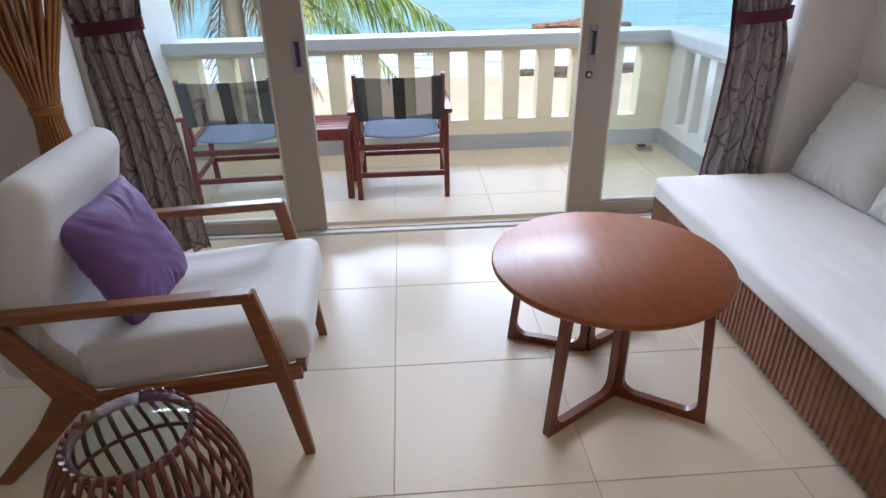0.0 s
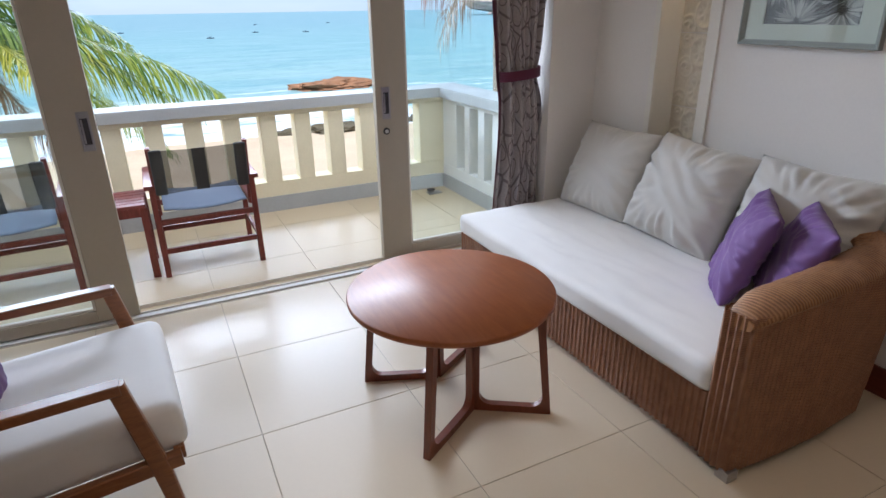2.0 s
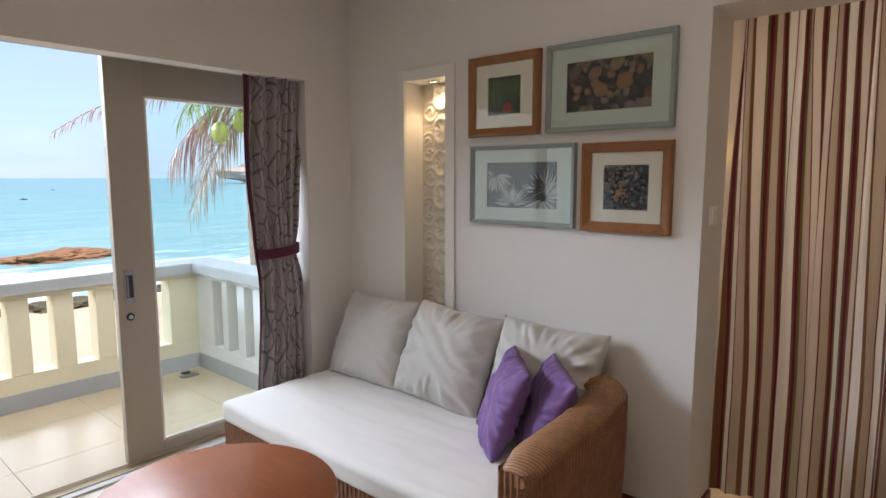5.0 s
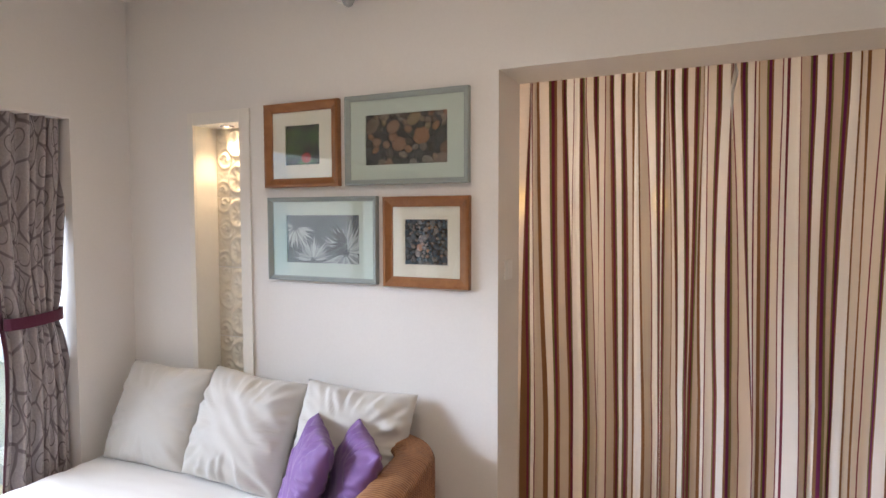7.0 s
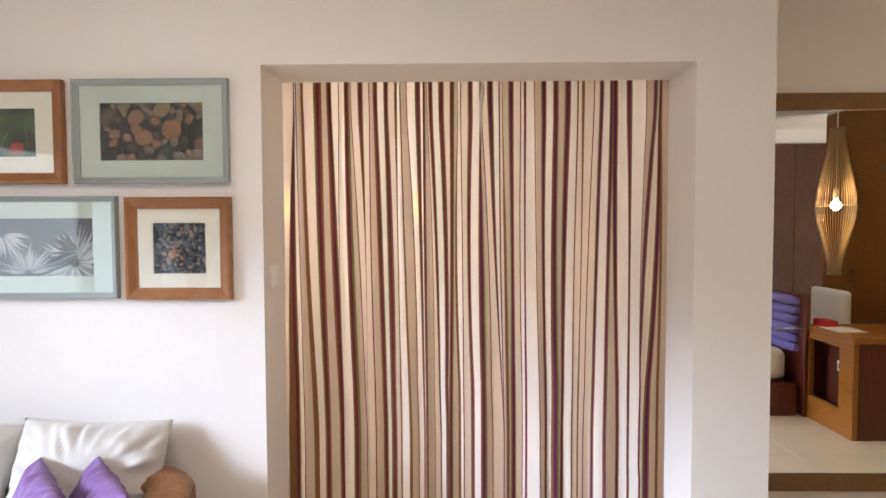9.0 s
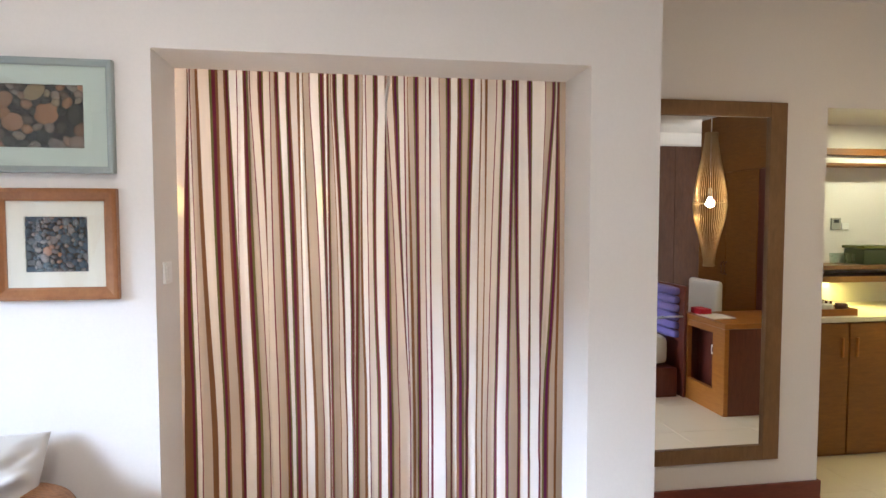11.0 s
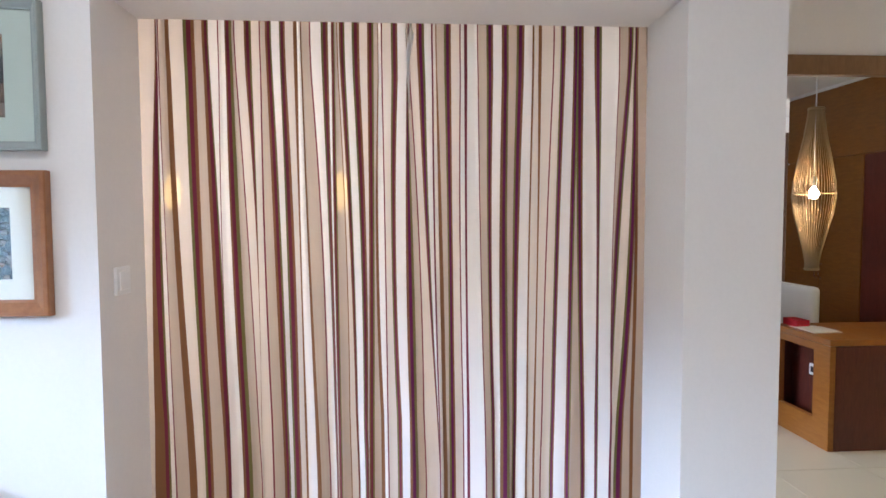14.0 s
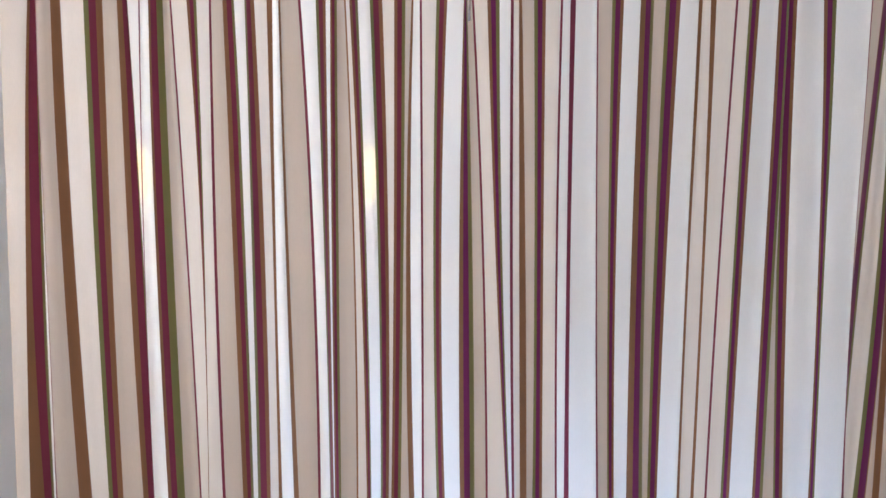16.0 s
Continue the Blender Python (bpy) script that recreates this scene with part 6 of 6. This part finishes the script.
def frond_mat(name, a, b, c):
    m, t, p = nodes_of(name)
    rnd = t.nodes.new("ShaderNodeNewGeometry").outputs["Random Per Island"]
    n = noise_tex(t, mapped(t), 1.2, 3)
    f = math_node(t, "ADD", math_node(t, "MULTIPLY", rnd, 0.5), math_node(t, "MULTIPLY", n, 0.5))
    col = ramp(t, f, ((0.25, a), (0.5, b), (0.8, c)))
    t.links.new(col, p.inputs["Base Color"])
    p.inputs["Roughness"].default_value = 0.45
    tr = t.nodes.new("ShaderNodeBsdfTranslucent")
    t.links.new(col, tr.inputs["Color"])
    mix = add(t, "ShaderNodeMixShader", Fac=0.35)
    t.links.new(p.outputs[0], mix.inputs[1])
    t.links.new(tr.outputs[0], mix.inputs[2])
    t.links.new(mix.outputs[0], t.nodes["Material Output"].inputs["Surface"])
    return m


GREEN = frond_mat("palm_green", (0.05, 0.1, 0.015), (0.15, 0.23, 0.035), (0.36, 0.38, 0.07))
YELLOW = frond_mat("palm_yellow", (0.2, 0.25, 0.03), (0.42, 0.4, 0.05), (0.55, 0.45, 0.08))
DRY = frond_mat("palm_dry", (0.14, 0.09, 0.05), (0.26, 0.19, 0.12), (0.36, 0.3, 0.22))
REDDRY = frond_mat("palm_red_dry", (0.16, 0.07, 0.05), (0.3, 0.14, 0.1), (0.36, 0.25, 0.18))


def frond(base, tip, arch, leaf, seed, droop=0.5, n=84):
    """A feather leaf: arched rib with narrow leaflets on both sides."""
    rnd = random.Random(seed)
    a, c = Vector(base), Vector(tip)
    mid = (a + c) / 2 + Vector((0, 0, arch))
    bm = bmesh.new()

    def at(t):
        return a * (1 - t) ** 2 + mid * 2 * t * (1 - t) + c * t * t
    pts = [at(k / 16) for k in range(17)]
    sweep(bm, pts, 0.022, n=5, taper=[1 - 0.85 * k / 16 for k in range(17)])
    for k in range(n):
        t = 0.12 + 0.87 * (k + rnd.random() * 0.6) / n
        p, d = at(t), (at(min(1, t + 0.02)) - at(t - 0.02)).normalized()
        side_v = d.cross(Vector((0, 0, 1))).normalized()
        ln = leaf * (math.sin(math.pi * min(1, 0.15 + t * 0.8)) ** 0.6) * rnd.uniform(0.8, 1.1)
        for s in (-1, 1):
            out = (side_v * s * rnd.uniform(0.7, 1) + d * rnd.uniform(0.5, 0.9) + Vector((0, 0, rnd.uniform(-0.3, 0.25)))).normalized()
            down = Vector((0, 0, -droop * rnd.uniform(0.7, 1.3)))
            w = 0.016 * (leaf / 0.7)
            wv = d * w
            q0, q1, q2, q3 = p, p + out * ln * 0.4 + down * ln * 0.08, p + out * ln * 0.72 + down * ln * 0.4, p + out * ln * 0.88 + down * ln * 0.95
            v = [bm.verts.new(q) for q in (q0 - wv * 0.5, q0 + wv * 0.5, q1 + wv, q1 - wv, q2 + wv * 0.8, q2 - wv * 0.8, q3)]
            bm.faces.new((v[0], v[1], v[2], v[3]))
            bm.faces.new((v[3], v[2], v[4], v[5]))
            bm.faces.new((v[5], v[4], v[6]))
    return bm


def palm(x, y, top, label, lean=(0.0, 0.0), r=0.15):
    e = thing("coconut_palm", (x - lean[0], y - lean[1], -5.6), label, "palm tree")
    bm = bmesh.new()
    pts, tp = [], []
    for k in range(40):
        t = k / 39
        pts.append((x - lean[0] * (1 - t) ** 2, y - lean[1] * (1 - t) ** 2, -5.7 + (top + 5.7) * t))
        tp.append((1.35 - 0.45 * t) * (1 + 0.05 * (k % 2)))
    sweep(bm, pts, r, n=14, taper=tp)
    part("trunk", bm, BARK, e, "ringed grey-brown trunk")
    return e


# palm whose lower leaves hang before the left of the view
pa = palm(-2.25, 8.4, 1.35, "coconut palm with green and yellow leaves below the balcony", (0.25, 0.3), 0.13)
ca = Vector((-2.25, 8.4, 1.35))
for k, (dx, dy, dz, arch, leaf, mat, drp) in enumerate((
        (2.95, 0.35, -0.95, 0.6, 0.66, GREEN, 0.75), (1.5, 1.6, -1.2, 0.8, 0.6, GREEN, 0.6), (1.15, -0.9, -0.75, 0.5, 0.45, YELLOW, 0.5), (-2.3, -0.5, -0.7, 0.9, 0.6, GREEN, 0.6),
        (-1.7, 1.4, 0.4, 0.9, 0.6, GREEN, 0.6), (0.5, 1.9, 0.9, 1.0, 0.6, GREEN, 0.6), (-0.6, -1.2, 1.9, 0.5, 0.6, GREEN, 0.4), (1.6, -0.3, 1.3, 0.9, 0.6, GREEN, 0.7),
        (-1.3, -1.0, -1.5, 0.5, 0.5, DRY, 0.7), (0.9, 0.6, -1.8, 0.4, 0.5, DRY, 0.8), (-0.5, 0.4, -1.7, 0.3, 0.45, DRY, 0.8), (-2.2, 0.9, 1.1, 0.8, 0.6, GREEN, 0.6), (0.4, 0.3, 2.3, 0.3, 0.55, GREEN, 0.3),
        (2.2, 1.2, -1.9, 0.5, 0.6, GREEN, 0.5), (2.6, 0.7, -1.2, 0.55, 0.6, GREEN, 0.7), (1.0, -0.2, -0.25, 0.5, 0.55, GREEN, 0.6), (-1.0, 0.8, 0.2, 0.8, 0.6, GREEN, 0.7),
        (1.9, 0.9, -0.3, 0.8, 0.6, GREEN, 0.7), (-0.9, -0.4, -0.4, 0.6, 0.6, GREEN, 0.8), (0.2, 0.9, -0.9, 0.5, 0.55, DRY, 0.9))):
    part("frond", frond(ca, ca + Vector((dx, dy, dz)), arch, leaf, 40 + k, drp), mat, pa)
# palm beside the balcony corner, its crown just over the view
pb = palm(4.5, 7.6, 2.55, "coconut palm with dry hanging leaves and a green coconut", (-0.3, 0.4), 0.14)
cb = Vector((4.5, 7.6, 2.6))
for k, (dx, dy, dz, arch, leaf, mat, drp) in enumerate((
        (-2.25, 1.0, -0.5, 0.7, 0.38, REDDRY, 0.7), (-1.2, -0.4, -0.3, 0.6, 0.5, GREEN, 0.9), (-1.0, 0.5, -0.85, 0.6, 0.6, REDDRY, 1.2), (-0.9, 0.2, -1.55, 0.35, 0.62, DRY, 0.8),
        (-1.6, -0.6, 0.7, 0.8, 0.6, DRY, 0.8), (1.8, 0.3, -0.3, 0.9, 0.7, GREEN, 0.8), (0.9, -0.9, -1.2, 0.7, 0.7, DRY, 0.9), (0.6, 1.6, -0.2, 0.9, 0.7, GREEN, 0.8),
        (-0.5, -1.3, 0.3, 0.9, 0.7, GREEN, 0.8), (0.1, 0.1, 2.2, 0.2, 0.6, GREEN, 0.4), (-0.5, 0.9, -1.3, 0.5, 0.6, DRY, 0.9), (0.7, 0.2, -1.7, 0.2, 0.6, DRY, 0.8))):
    part("frond", frond(cb, cb + Vector((dx, dy, dz)), arch, leaf, 80 + k, drp, 34), mat, pb)
COCO = plain("coconut_husk", (0.3, 0.34, 0.07), 0.5, var=0.25, scale=9, fine=40)
for k, (x, y, z) in enumerate(((3.85, 7.35, 2.13), (4.2, 7.4, 2.3), (4.3, 7.25, 2.2))):
    bm = bmesh.new()
    bmesh.ops.create_icosphere(bm, subdivisions=3, radius=0.115)
    for v in bm.verts:
        v.co.z *= 1.25
        v.co *= 1 + 0.05 * math.cos(3 * math.atan2(v.co.y, v.co.x))
    for f in bm.faces:
        f.smooth = True
    bm.transform(Matrix.Translation((x, y, z)))
    part("coconut", bm, COCO, pb, "green coconut")

# ---- floor tiles ----
def tile_mesh(name, wx, wy, mat):
    bm = box(bmesh.new(), -wx / 2, wx / 2, -wy / 2, wy / 2, -0.012, 0.0)
    bmesh.ops.bevel(bm, geom=[e for e in bm.edges if all(v.co.z > -0.001 for v in e.verts)], offset=0.0016, segments=1, affect="EDGES")
    return mesh_of(name, bm, mat)


def lay(parent, x0, x1, y0, y1, ox, oy, step, z, mat, gap=0.0019):
    made = {}
    i0, i1 = math.floor((x0 - ox) / step), math.ceil((x1 - ox) / step)
    j0, j1 = math.floor((y0 - oy) / step), math.ceil((y1 - oy) / step)
    for i in range(i0, i1):
        for j in range(j0, j1):
            a, b = max(x0, ox + i * step), min(x1, ox + (i + 1) * step)
            c, d = max(y0, oy + j * step), min(y1, oy + (j + 1) * step)
            if b - a < 0.02 or d - c < 0.02:
                continue
            key = (round(b - a, 3), round(d - c, 3))
            if key not in made:
                made[key] = tile_mesh("tile", key[0] - gap, key[1] - gap, mat)
            ob = new("tile", made[key])
            ob.location = ((a + b) / 2, (c + d) / 2, z)
            ob.parent = parent


lay(floor, WEST_N + 0.001, 5.0, -5.1, 2.955, -0.127, 1.74, 0.6, 0.0, TILE)
lay(balcony_floor, -1.75, BX, 2.999, BY, -0.14, 3.48, 0.6, -0.01, TILE_OUT)
